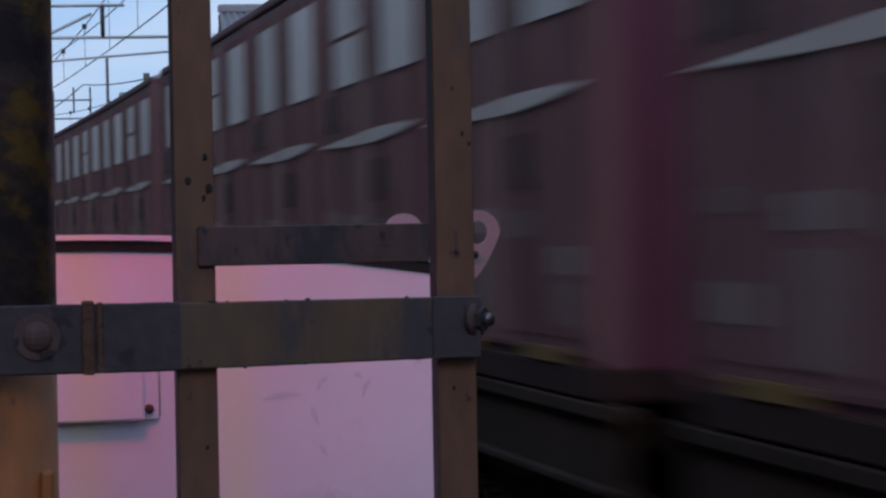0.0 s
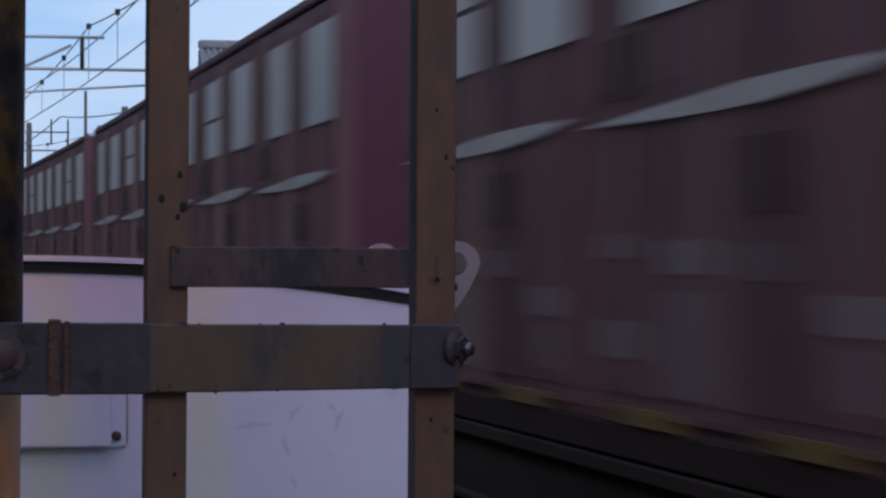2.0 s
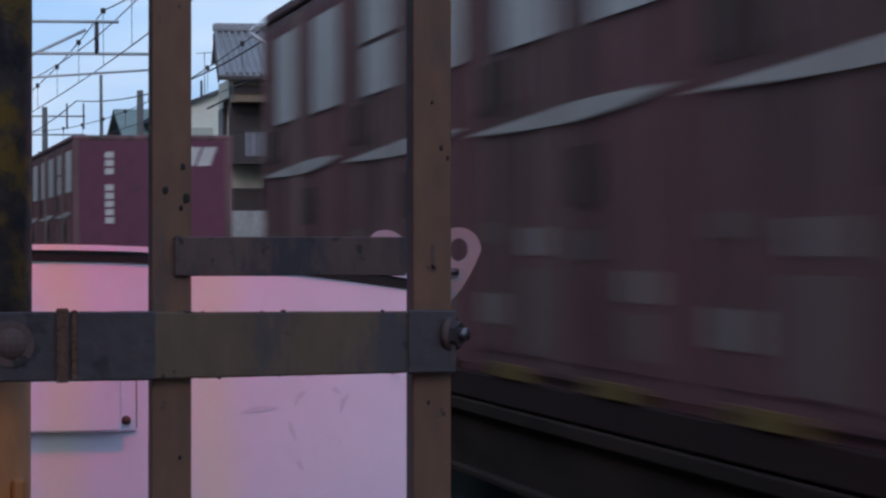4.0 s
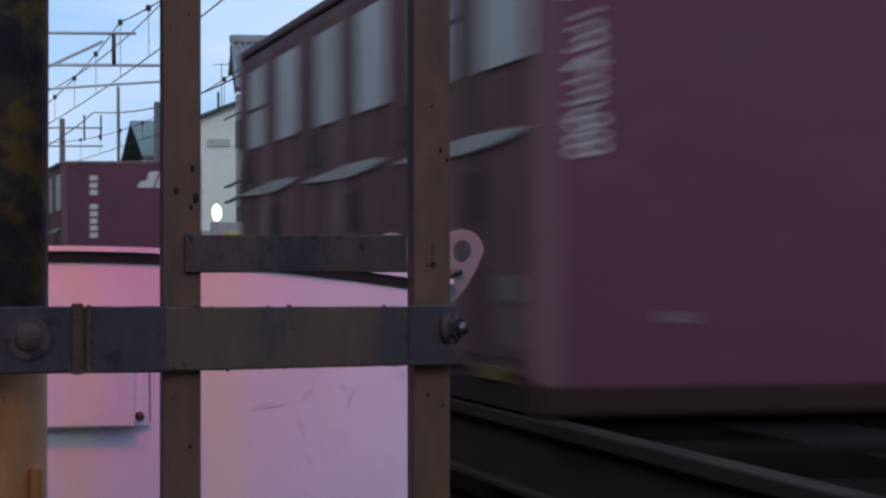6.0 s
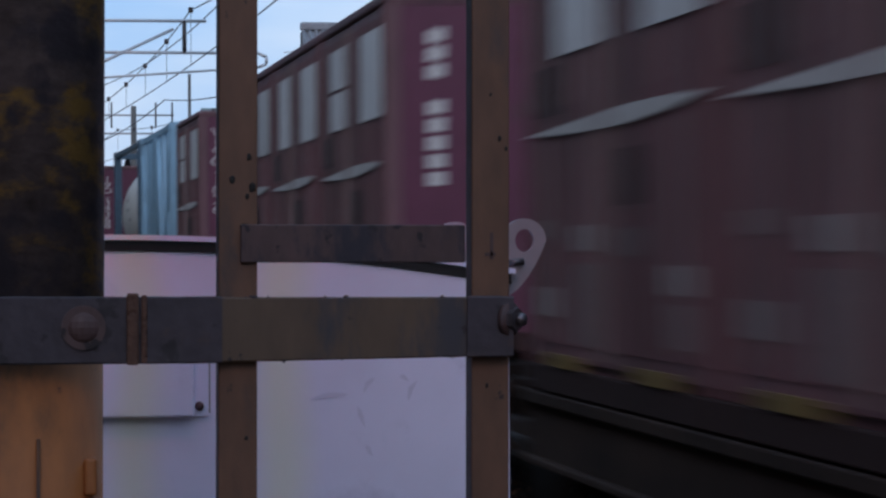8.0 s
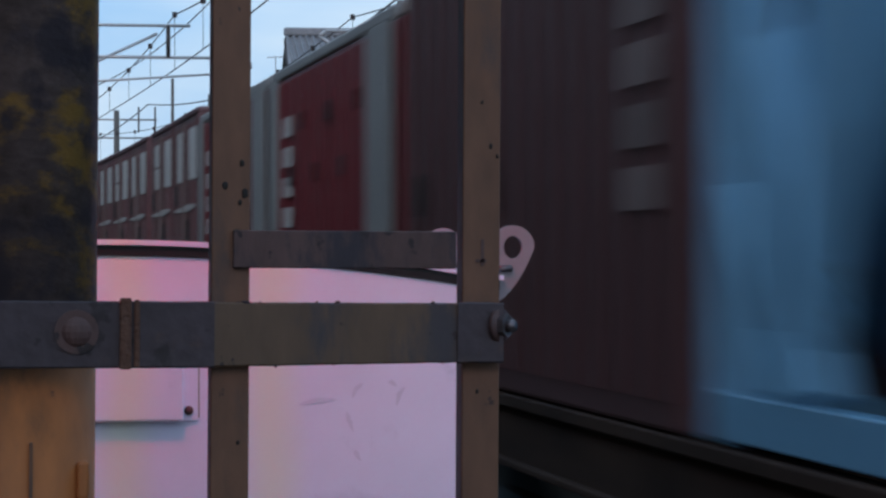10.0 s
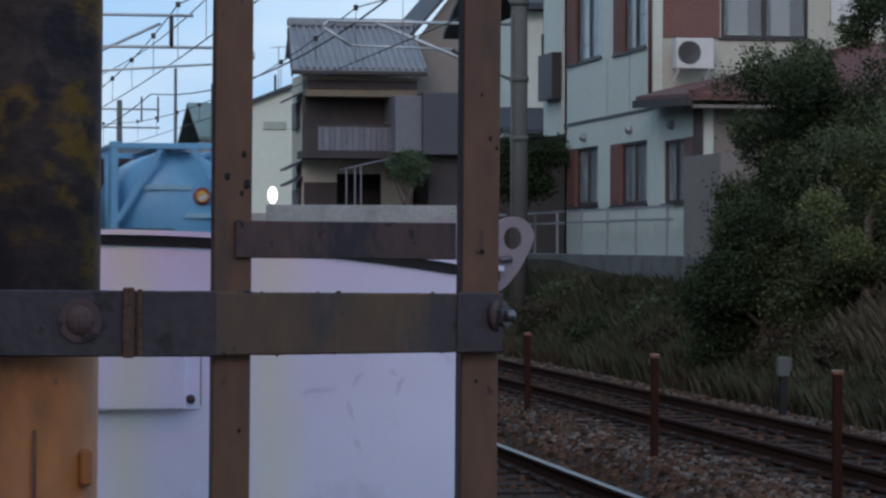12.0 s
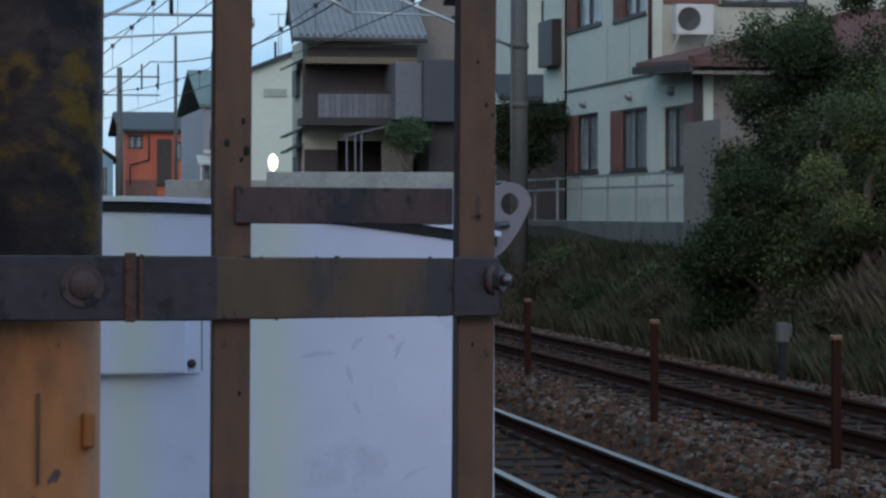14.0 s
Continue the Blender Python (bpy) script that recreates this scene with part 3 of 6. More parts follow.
def relay_cabinet():
    y0 = 4.44
    root = thing("relay_cabinet", pose(0.0, 0, 0), "white painted trackside relay cabinet with a curved lid", "cabinet")
    x0, x1 = -0.42, 0.862

    def crown(x):
        q = (x - 0.20) / 0.66
        return 1.744 - 0.058 * q * q

    bm = bmesh.new()
    N = 40
    xs = [x0 + (x1 - x0) * i / N for i in range(N + 1)]
    rows = []
    for x in xs:
        rows.append([bm.verts.new(p) for p in ((x, y0, -0.25), (x, y0, crown(x) - 0.024), (x, y0 + 0.6, crown(x) - 0.024), (x, y0 + 0.6, -0.25))])
    for a, b in zip(rows, rows[1:]):
        for k in range(4):
            bm.faces.new((a[k], b[k], b[(k + 1) % 4], a[(k + 1) % 4]))
    bm.faces.new(rows[0])
    bm.faces.new(rows[-1][::-1])
    bmesh.ops.recalc_face_normals(bm, faces=bm.faces)
    part("body", bm, CABINET, root, "white painted sheet-metal body, faintly scuffed")

    def curved(z0, z1, out, material, name, label):
        bm = bmesh.new()
        rows = []
        for x in [x0 - out + (x1 - x0 + 2 * out) * i / N for i in range(N + 1)]:
            c = crown(min(max(x, x0), x1))
            rows.append([bm.verts.new(p) for p in ((x, y0 - out, c + z0), (x, y0 - out, c + z1), (x, y0 + 0.6 + out, c + z1), (x, y0 + 0.6 + out, c + z0))])
        for a, b in zip(rows, rows[1:]):
            for k in range(4):
                bm.faces.new((a[k], b[k], b[(k + 1) % 4], a[(k + 1) % 4]))
        bm.faces.new(rows[0])
        bm.faces.new(rows[-1][::-1])
        bmesh.ops.recalc_face_normals(bm, faces=bm.faces)
        part(name, bm, material, root, label)

    curved(-0.0235, -0.008, 0.004, GASKET, "gasket", "black rubber gasket under the lid")
    curved(-0.0065, 0.002, 0.010, CABINET, "lid", "thin white curved lid edge")
    pl = part("cover_plate", B(0.06, 0.352, y0 - 0.022, y0 - 0.001, 1.457, 1.60, bevel=0.004), CABINET, root, "raised white cover plate")
    part("plate_flange", B(0.3525, 0.3755, y0 - 0.006, y0 - 0.001, 1.457, 1.60, bevel=0.001), CABINET, pl)
    bm = bmesh.new()
    bmesh.ops.create_uvsphere(bm, u_segments=14, v_segments=8, radius=0.0075, matrix=Matrix.Translation((0.3605, y0 - 0.008, 1.4735)))
    part("screw", bm, RUSTDARK, pl, "small dark screw", True)
    part("seam", B(0.376, 0.378, y0 - 0.0035, y0 - 0.001, 1.462, 1.60), GREYP, root)
    # dull scuffs rubbed into the front
    rnd = random.Random(21)
    for cx, cz, reach, tilt in ((0.63, 1.505, 0.03, 0.9), (0.618, 1.455, 0.035, -1.25), (0.7, 1.495, 0.035, 1.1), (0.687, 1.515, 0.016, -0.5), (0.565, 1.487, 0.06, 0.12), (0.725, 1.29, 0.05, 0.5), (0.63, 1.4, 0.02, -1.0)):
        sc = bmesh.new()
        left, right = [], []
        for i in range(9):
            f = i / 8 - 0.5
            x = cx + reach * f * math.cos(tilt) + 0.01 * (f * f) + 0.002 * rnd.random()
            z = cz + reach * f * math.sin(tilt) - 0.012 * f * f
            w = 0.0035 * (1 - 4 * f * f) + 0.0004
            left.append(sc.verts.new((x - w * math.sin(tilt), y0 - 0.0012, z + w * math.cos(tilt))))
            right.append(sc.verts.new((x + w * math.sin(tilt), y0 - 0.0012, z - w * math.cos(tilt))))
        for i in range(8):
            sc.faces.new((left[i], left[i + 1], right[i + 1], right[i]))
        part("scuff_mark", sc, SCUFF, root, "faint grey rubbed scuff")
    # lifting lugs at the top edge
    for lx, ly in ((0.893, y0 + 0.02), (0.862, y0 + 0.5)):
        bm = bmesh.new()
        n = 28
        out_r, in_r, t = 0.036, 0.0185, 0.012
        cz = 1.733 if lx > 0.8 else 1.738
        ring = []
        for i in range(n):
            a = 2 * math.pi * i / n
            ox, oz = lx + out_r * math.cos(a), cz + out_r * math.sin(a)
            if math.sin(a) < -0.2:
                k = -math.sin(a)
                oz -= 0.055 * k
                ox = ox - 0.034 * k
            ix, iz = lx + 0.85 * in_r * math.cos(a), cz + in_r * math.sin(a)
            ring.append([bm.verts.new(p) for p in ((ox, ly, oz), (ix, ly, iz), (ix, ly + t, iz), (ox, ly + t, oz))])
        for i in range(n):
            a, b = ring[i], ring[(i + 1) % n]
            for k in range(4):
                bm.faces.new((a[k], a[(k + 1) % 4], b[(k + 1) % 4], b[k]))
        bmesh.ops.recalc_face_normals(bm, faces=bm.faces)
        lug = part("lifting_lug", bm, LUGSHADE, root, "pear-shaped lifting lug with a round eye, shade and pink light in its paint")
        bm = bmesh.new()
        tube(bm, (lx - 0.03, ly - 0.006, cz - 0.036), (lx - 0.003, ly - 0.006, cz - 0.034), 0.0055, sides=10)
        part("lug_bolt", bm, STEEL, lug, "protruding lug bolt", True)
    return root


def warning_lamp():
    """The crossing's red lamp, unseen above the cabinet; it turns instead of flashing."""
    root = thing("warning_lamp", pose(0.16, 3.62, 2.75), "unseen hooded red crossing warning lamp that turns in place of flashing", "lamp")
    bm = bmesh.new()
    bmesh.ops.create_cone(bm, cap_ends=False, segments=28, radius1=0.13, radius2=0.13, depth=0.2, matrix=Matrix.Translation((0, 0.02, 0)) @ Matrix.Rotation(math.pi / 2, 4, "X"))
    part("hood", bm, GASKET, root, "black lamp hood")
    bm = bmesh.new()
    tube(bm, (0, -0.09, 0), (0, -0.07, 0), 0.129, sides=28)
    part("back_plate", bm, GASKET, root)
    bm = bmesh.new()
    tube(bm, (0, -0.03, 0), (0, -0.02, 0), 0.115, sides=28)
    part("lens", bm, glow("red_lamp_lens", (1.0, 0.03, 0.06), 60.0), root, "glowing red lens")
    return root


crossing_post()
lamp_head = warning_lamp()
ladder_frame()
relay_cabinet()


# ---------- the train ----------
UPPER = mat("pale_grey_upper_panel", (0.6, 0.61, 0.59), 0.5, scale=3, vary=0.15, bump=0.02, per_object=0.12)
BASEBROWN = mat("dark_brown_base_paint", (0.036, 0.02, 0.018), 0.9, scale=2, vary=0.3, bump=0.08)
SILLBROWN = mat("dark_brown_sill_paint", (0.045, 0.029, 0.022), 0.9, scale=3, vary=0.4, bump=0.1, spots=(0.018, 0.012, 0.01), spot_scale=3, spot_at=(0.45, 0.62))
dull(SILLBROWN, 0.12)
dull(BASEBROWN, 0.15)
TANKBLUE = mat("dull_blue_grey_tank_paint", (0.2, 0.29, 0.36), 0.5, scale=1.0, vary=0.25, bump=0.03, spots=(0.09, 0.13, 0.165), spot_scale=1.2, spot_at=(0.48, 0.66))
DECKRUST = mat("rust_brown_deck", (0.085, 0.048, 0.033), 0.9, scale=3, vary=0.4, bump=0.1, spots=(0.03, 0.02, 0.016), spot_scale=3, spot_at=(0.45, 0.65))
dull(DECKRUST, 0.1)
STRIPE = mat("greyed_white_stripe_paint", (0.5, 0.49, 0.46), 0.6, scale=4, vary=0.15, bump=0.0)
PALERIB = mat("pale_maroon_rib_paint", (0.2, 0.135, 0.13), 0.65, scale=2, vary=0.35, bump=0.03, per_object=0.2, stretch=(1, 1, 0.2))


LABELMID = mat("faded_grey_label", (0.29, 0.27, 0.26), 0.6, scale=5, vary=0.2, bump=0.0, per_object=0.2)


def bars_number(parent, rows=9, x=-0.66):
    """The serial number down the end face, as plain bars."""
    for k in range(rows):
        if k in (3,):
            continue
        z = 2.2 - k * 0.125
        me = bpy.data.meshes.get("number_bar") or mesh("number_bar", B(-0.066, 0.066, -0.003, 0.0, -0.046, 0.046), LABEL)
        ob = part("number_bar", me, LABEL, parent)
        ob.location = (x, -1.842, z)


def emblem(parent):
    """The operator's emblem as three slanted white blocks."""
    blocks = (((-0.12, 0.24, 0.0, 0.1), (0.02, 0.24, 0.1, 0.25)), ((0.29, 0.58, 0.0, 0.25),), ((0.63, 0.9, 0.0, 0.25),))
    for group in blocks:
        bm = bmesh.new()
        for a, b, z0, z1 in group:
            p = [(a + z0 * 0.55, z0), (b + z0 * 0.55, z0), (b + z1 * 0.55, z1), (a + z1 * 0.55, z1)]
            f = [bm.verts.new((0.2 + 0.76 * q, -1.843, 2.03 + h * 1.15)) for q, h in p]
            g2 = [bm.verts.new((v.co.x, -1.839, v.co.z)) for v in f]
            bm.faces.new(f)
            for n in range(4):
                bm.faces.new((f[n], g2[n], g2[(n + 1) % 4], f[(n + 1) % 4]))
        part("emblem_block", bm, LABEL, parent, "slanted white emblem block")


def container(text=None, style=0, number_x=-0.66):
    """A twelve-foot box: x across, y along, z up from its floor; its tail end at -y."""
    L, W, H = 1.84, 1.225, 2.5
    root = thing("freight_container", Matrix.Identity(4), "weathered maroon steel freight container with pale panels on its side", "container", "containers of the freight train")
    bm = bmesh.new()
    box(bm, -W + 0.03, W - 0.03, -L + 0.012, L - 0.012, 0.12, H - 0.03)
    part("body", bm, SIDE, root)
    bm = bmesh.new()
    box(bm, -W, W, -L, L, H - 0.075, H, bevel=0.02)
    part("roof", bm, SIDE, root, "dark grimy roof edge")
    part("floor_frame", B(-W, W, -L, L, 0.0, 0.13, bevel=0.01), BASEBROWN, root, "dark brown bottom frame")
    for sx in (-1, 1):
        for sy in (-1, 1):
            x, y = sx * (W - 0.06), sy * (L - 0.03)
            part("corner_post", B(x - 0.06, x + 0.06, y - 0.03, y + 0.03, 0.13, H - 0.076, bevel=0.012), SIDE, root)
    # end panels
    for sy in (-1, 1):
        bm = bmesh.new()
        y = sy * (L - 0.006)
        box(bm, -W + 0.12, W - 0.12, y - 0.004, y + 0.004, 0.13, H - 0.08)
        part("end_panel", bm, MAROON, root, "smooth maroon end wall")
    # far side ribs
    bm = bmesh.new()
    for k in range(12):
        y = -L + 0.22 + k * 0.29
        box(bm, W - 0.03, W - 0.005, y, y + 0.1, 0.14, H - 0.09)
    part("side_panel", bm, SIDE, root)
    # near side: two pairs of doors with ribs, plates and lock rods
    for k in range(4):
        a = -L + 0.14 + k * 0.86
        bm = bmesh.new()
        box(bm, -W + 0.004, -W + 0.029, a, a + 0.80, 0.17, H - 0.1, bevel=0.006)
        for q in (0.05, 0.325, 0.6):
            box(bm, -W - 0.008, -W + 0.0035, a + q, a + q + 0.12, 0.25, H - 0.16)
        dr = part("door_leaf", bm, SIDE, root)
        if k != 1:
            part("faded_rib", B(-W - 0.012, -W - 0.0084, a + 0.335, a + 0.435, 0.28, 1.24), PALERIB, dr, "pale strip on a door rib")
            part("faded_rib", B(-W - 0.012, -W - 0.0084, a + 0.61, a + 0.71, 1.4, 1.62 if k in (0, 2) else H - 0.2), PALERIB, dr, "pale strip on a door rib")
        if k in (1, 2):
            bm = bmesh.new()
            yy = a + (0.74 if k == 1 else 0.06)
            tube(bm, (-W - 0.012, yy, 0.2), (-W - 0.012, yy, H - 0.13), 0.014, sides=6)
            part("lock_rod", bm, LABELDIM, dr, "dull steel lock rod")
        if k in (0, 2):
            bm = bmesh.new()
            if style == 0 or k == 0:
                box(bm, -W - 0.014, -W - 0.0085, a - 0.08, a + 0.98, 1.64, 2.27)
            else:
                box(bm, -W - 0.014, -W - 0.0085, a - 0.08, a + 0.98, 1.64, 1.93)
                box(bm, -W - 0.014, -W - 0.0085, a - 0.08, a + 0.98, 1.96, 2.27)
            part("upper_plate", bm, UPPER, dr, "pale grey panel under the roof")
        if k == 3:
            part("vent", B(-W - 0.012, -W + 0.0035, a + 0.24, a + 0.52, 1.36, 1.6), GRIME, dr, "dark vent opening")
        if k == 1:
            part("vent", B(-W - 0.012, -W + 0.0035, a + 0.24, a + 0.52, 0.9, 1.15), GRIME, dr, "dark vent opening")
        for q, (ya, yb, za, zb) in enumerate({0: ((0.2, 0.58, 0.5, 0.62), (0.2, 0.55, 0.28, 0.46)), 1: ((0.18, 0.62, 0.66, 0.78),), 2: ((0.15, 0.62, 0.24, 0.62), (0.2, 0.6, 0.68, 0.8)), 3: ((0.2, 0.62, 0.36, 0.5), (0.25, 0.6, 0.74, 0.83))}[k]):
            part("data_label", B(-W - 0.006, -W + 0.0035, a + ya, a + yb, za + 0.02, zb + 0.02), LABELDIM if (q + k) % 3 else LABELMID, dr)
    bm = bmesh.new()
    ring = [(-L + 0.1, 1.318), (-L + 0.6, 1.278), (-0.35, 1.25), (0.5, 1.252), (1.2, 1.264), (L - 0.1, 1.277), (1.2, 1.293), (0.5, 1.312), (-0.35, 1.335), (-L + 0.6, 1.337)]
    fr = [bm.verts.new((-W - 0.017, y, z)) for y, z in ring]
    bk = [bm.verts.new((-W - 0.0086, y, z)) for y, z in ring]
    bm.faces.new(fr)
    for i in range(len(ring)):
        j = (i + 1) % len(ring)
        bm.faces.new((fr[i], bk[i], bk[j], fr[j]))
    bmesh.ops.recalc_face_normals(bm, faces=bm.faces)
    part("white_band", bm, STRIPE, root, "white tapering stripe along the side")
    for a in (-1.25, 0.55):
        part("fork_pocket_mark", B(-W - 0.012, -W + 0.003, a, a + 0.72, 0.135, 0.2), YELLOW, root, "yellow fork pocket marking")
    if text:
        writing("serial_number", "\n".join(text), 0.17, LABEL, root, pose(-0.98, -1.8435, 2.16, 90, 0, 0) @ Matrix.Diagonal((1.7, 1, 1, 1)), "white serial number down the end wall", 0.72)
    else:
        bars_number(root, x=number_x)
    emblem(root)
    part("end_placard", B(0.82, 1.05, -1.846, -1.842, 0.62, 0.69), LABELDIM, root)
    part("red_label", B(-0.62, -0.5, -1.846, -1.842, 0.42, 0.47), LABELDIM, root)
    return root


def long_red_box(L2):
    L, W, H = L2 / 2, 1.225, 2.36
    root = thing("red_container", Matrix.Identity(4), "bright red long steel container with a light grey top rail", "container", "containers of the freight train")
    part("body", B(-W + 0.02, W - 0.02, -L, L, 0.0, H - 0.1, bevel=0.01), RED, root)
    part("top_rail", B(-W, W, -L, L, H - 0.095, H, bevel=0.02), GREYP, root, "light grey top rail")
    n = int(L2 / 0.62)
    me = mesh("side_rib", B(-W - 0.012, -W + 0.019, -0.1, 0.1, 0.1, H - 0.14, bevel=0.008), RED)
    for k in range(n):
        r = part("side_rib", me, RED, root)
        r.location = (0, -L + 0.4 + k * 0.62, 0)
    part("grey_door_post", B(-W - 0.03, -W - 0.013, -L + 0.1, -L + 1.25, 0.42, H - 0.1, bevel=0.006), GREYP, root, "light grey vertical door post")
    part("grey_door_post", B(-W - 0.03, -W - 0.013, L - 0.75, L - 0.1, 0.42, H - 0.1, bevel=0.006), GREYP, root, "light grey vertical door post")
    for k in range(4):
        part("lettering_bar", B(-W - 0.02, -W - 0.013, L - 1.75, L - 1.15, 0.95 + k * 0.26, 1.12 + k * 0.26), LABEL, root)
    for k in range(6):
        y = -L + 1.6 + k * 0.8
        part("hinge", B(-W - 0.03, -W - 0.013, y, y + 0.16, 1.3 if k % 2 else 1.75, 1.45 if k % 2 else 1.9, bevel=0.01), GRIME, root)
    part("data_label", B(-W - 0.02, -W - 0.013, -L + 0.4, -L + 0.9, 0.2, 0.3), LABEL, root)
    return root


def brown_box(L2):
    L, W, H = L2 / 2, 1.225, 2.5
    root = thing("brown_container", Matrix.Identity(4), "plain dark brown steel container with smooth sides", "container", "containers of the freight train")
    part("body", B(-W + 0.01, W - 0.01, -L, L, 0.0, H - 0.06, bevel=0.02), BROWN, root)
    part("roof", B(-W, W, -L, L, H - 0.058, H, bevel=0.02), SIDE, root)
    me = mesh("side_rib", B(-W - 0.012, -W + 0.009, -0.05, 0.05, 0.12, H - 0.1, bevel=0.006), BROWN)
    n = int(L2 / 0.45)
    for k in range(n):
        r = part("side_rib", me, BROWN, root)
        r.location = (0, -L + 0.3 + k * 0.45, 0)
    for k in range(5):
        part("lettering_bar", B(-W - 0.018, -W - 0.013, -L + 0.42, -L + 0.9, 0.9 + k * 0.26, 1.08 + k * 0.26), LABELDIM, root)
    for y in (L * 0.1, L * 0.75):
        part("vent", B(-W - 0.016, -W - 0.013, y, y + 0.3, 0.95, 1.2), GRIME, root, "dark vent opening")
    return root


def tank(frame_paint, tank_paint, name, label, full_end, rail_paint=None, half=2.82):
    """A twenty-foot tank in an open frame; the tail end at -y."""
    L, W, H = 3.03, 1.22, 2.59
    root = thing(name, Matrix.Identity(4), label, "tank container", "containers of the freight train")
    bm = bmesh.new()
    prof = [(0.0, 0.0), (0.45, 0.02), (0.75, 0.09), (0.98, 0.22), (1.08, 0.38), (1.11, 0.5)]
    rings = [(r, -half + d) for r, d in prof] + [(r, half - d) for r, d in reversed(prof)]
    n = 48
    zc = 1.36
    rows = []
    for r, y in rings:
        rows.append([bm.verts.new((r * math.cos(2 * math.pi * k / n), y, zc + r * math.sin(2 * math.pi * k / n))) for k in range(n)] if r else [bm.verts.new((0, y, zc))])
    for a, b in zip(rows, rows[1:]):
        for k in range(n):
            k2 = (k + 1) % n
            if len(a) == 1:
                bm.faces.new((a[0], b[k], b[k2]))
            elif len(b) == 1:
                bm.faces.new((a[k], b[0], a[k2]))
            else:
                bm.faces.new((a[k], b[k], b[k2], a[k2]))
    bmesh.ops.recalc_face_normals(bm, faces=bm.faces)
    shell = part("tank_shell", bm, tank_paint, root, "round tank with dished ends", True)
    for y in (-1.6, 0.0, 1.6):
        bm = bmesh.new()
        bmesh.ops.create_cone(bm, cap_ends=False, segments=48, radius1=1.118, radius2=1.118, depth=0.08, matrix=Matrix.Translation((0, y, zc)) @ Matrix.Rotation(math.pi / 2, 4, "X"))
        part("tank_band", bm, frame_paint if full_end else tank_paint, shell)
    for sx in (-1, 1):
        for sy in (-1, 1):
            x, y = sx * (W - 0.075), sy * (L - 0.075)
            p = part("corner_post", B(x - 0.07, x + 0.07, y - 0.07, y + 0.07, 0.0, H, bevel=0.015), frame_paint, root)
            part("corner_casting", B(x - 0.078, x + 0.078, y - 0.078, y + 0.078, H - 0.12, H + 0.004, bevel=0.012), frame_paint, p)
    for sy in (-1, 1):
        y = sy * (L - 0.075)
        bm = bmesh.new()
        box(bm, -W + 0.15, W - 0.15, y - 0.05, y + 0.05, H - 0.13, H - 0.02, bevel=0.012)
        part("top_cross_rail", bm, frame_paint, root)
        bm = bmesh.new()
        box(bm, -W + 0.15, W - 0.15, y - 0.05, y + 0.05, 0.02, 0.16, bevel=0.012)
        part("bottom_cross_rail", bm, frame_paint, root)
        for sx in (-1, 1):
            bm = bmesh.new()
            if full_end:
                bar(bm, (sx * 0.3, y, H - 0.14), (sx * (W - 0.13), y, 1.15), 0.1, 0.09)
                bar(bm, (sx * 0.25, y, 0.16), (sx * (W - 0.13), y, 0.95), 0.1, 0.09)
            else:
                bar(bm, (sx * 0.5, y, 0.16), (sx * (W - 0.13), y, 0.9), 0.09, 0.09)
            part("end_brace", bm, frame_paint, root)
    for sx in (-1, 1):
        x = sx * (W - 0.06)
        part("top_side_rail", B(x - 0.045, x + 0.045, -L + 0.15, L - 0.15, H - 0.11, H - 0.02, bevel=0.01), frame_paint, root)
        part("bottom_side_rail", B(x - 0.05, x + 0.05, -L + 0.15, L - 0.15, 0.02, 0.2, bevel=0.01), rail_paint or frame_paint, root)
        if full_end and rail_paint:
            for sy in (-1, 1):
                bm = bmesh.new()
                bar(bm, (x, sy * 0.2, H - 0.12), (x, sy * 1.25, 0.2), 0.1, 0.26)
                part("side_brace", bm, frame_paint, root)
        if full_end:
            for sy in (-1, 1):
                bm = bmesh.new()
                bar(bm, (x, sy * (L - 0.15), H - 0.35), (x, sy * 1.75, 0.2), 0.12, 0.2)
                part("side_brace", bm, frame_paint, root)
                bm = bmesh.new()
                bar(bm, (x, sy * (L - 0.15), 0.95), (x, sy * 2.2, 0.2), 0.1, 0.09)
                part("side_brace", bm, frame_paint, root)
                bm = bmesh.new()
                bar(bm, (x, sy * (L - 0.62), 0.2), (x, sy * (L - 0.62), H - 0.12), 0.1, 0.1)
                part("side_post", bm, frame_paint, root)
                for q in (1.9, ):
                    bm = bmesh.new()
                    bar(bm, (x, sy * q, 0.2), (x, sy * (q - 0.55), H - 0.12), 0.1, 0.22)
                    part("side_post", bm, frame_paint, root)
    # walkway on top
    for k in range(4):
        part("walkway_plank", B(-0.36 + k * 0.19, -0.2 + k * 0.19, -L + 0.2, L - 0.2, H - 0.075, H - 0.035), GALV, root)
    if full_end:
        part("grey_saddle", B(-0.85, 0.85, -1.75, -1.62, 0.15, 0.6), NAVY, root)
        part("grey_saddle", B(-0.85, 0.85, 1.62, 1.75, 0.15, 0.6), NAVY, root)
        part("discharge_box", B(-1.05, -0.5, -0.5, 0.4, 0.24, 0.6, bevel=0.02), NAVY if rail_paint else BRICKRED, root, "dark valve box" if rail_paint else "small rust-coloured valve box")
    else:
        part("valve_box", B(-1.1, -0.75, 1.9, 2.3, 0.25, 0.5, bevel=0.01), GREYP, root, "small pale data box")
        for k in range(3):
            a = 2.9 + 0.16 * k
            z = zc + 1.123 * math.sin(a)
            part("lettering_bar", B(-0.006, 0.0, -0.3, 0.3, -0.03, 0.03), TANKMARK, shell).matrix_local = Matrix.Translation((1.116 * math.cos(a), 1.3 - 0.5 * k, z)) @ Matrix.Rotation(math.pi - a, 4, "Y")
    return root


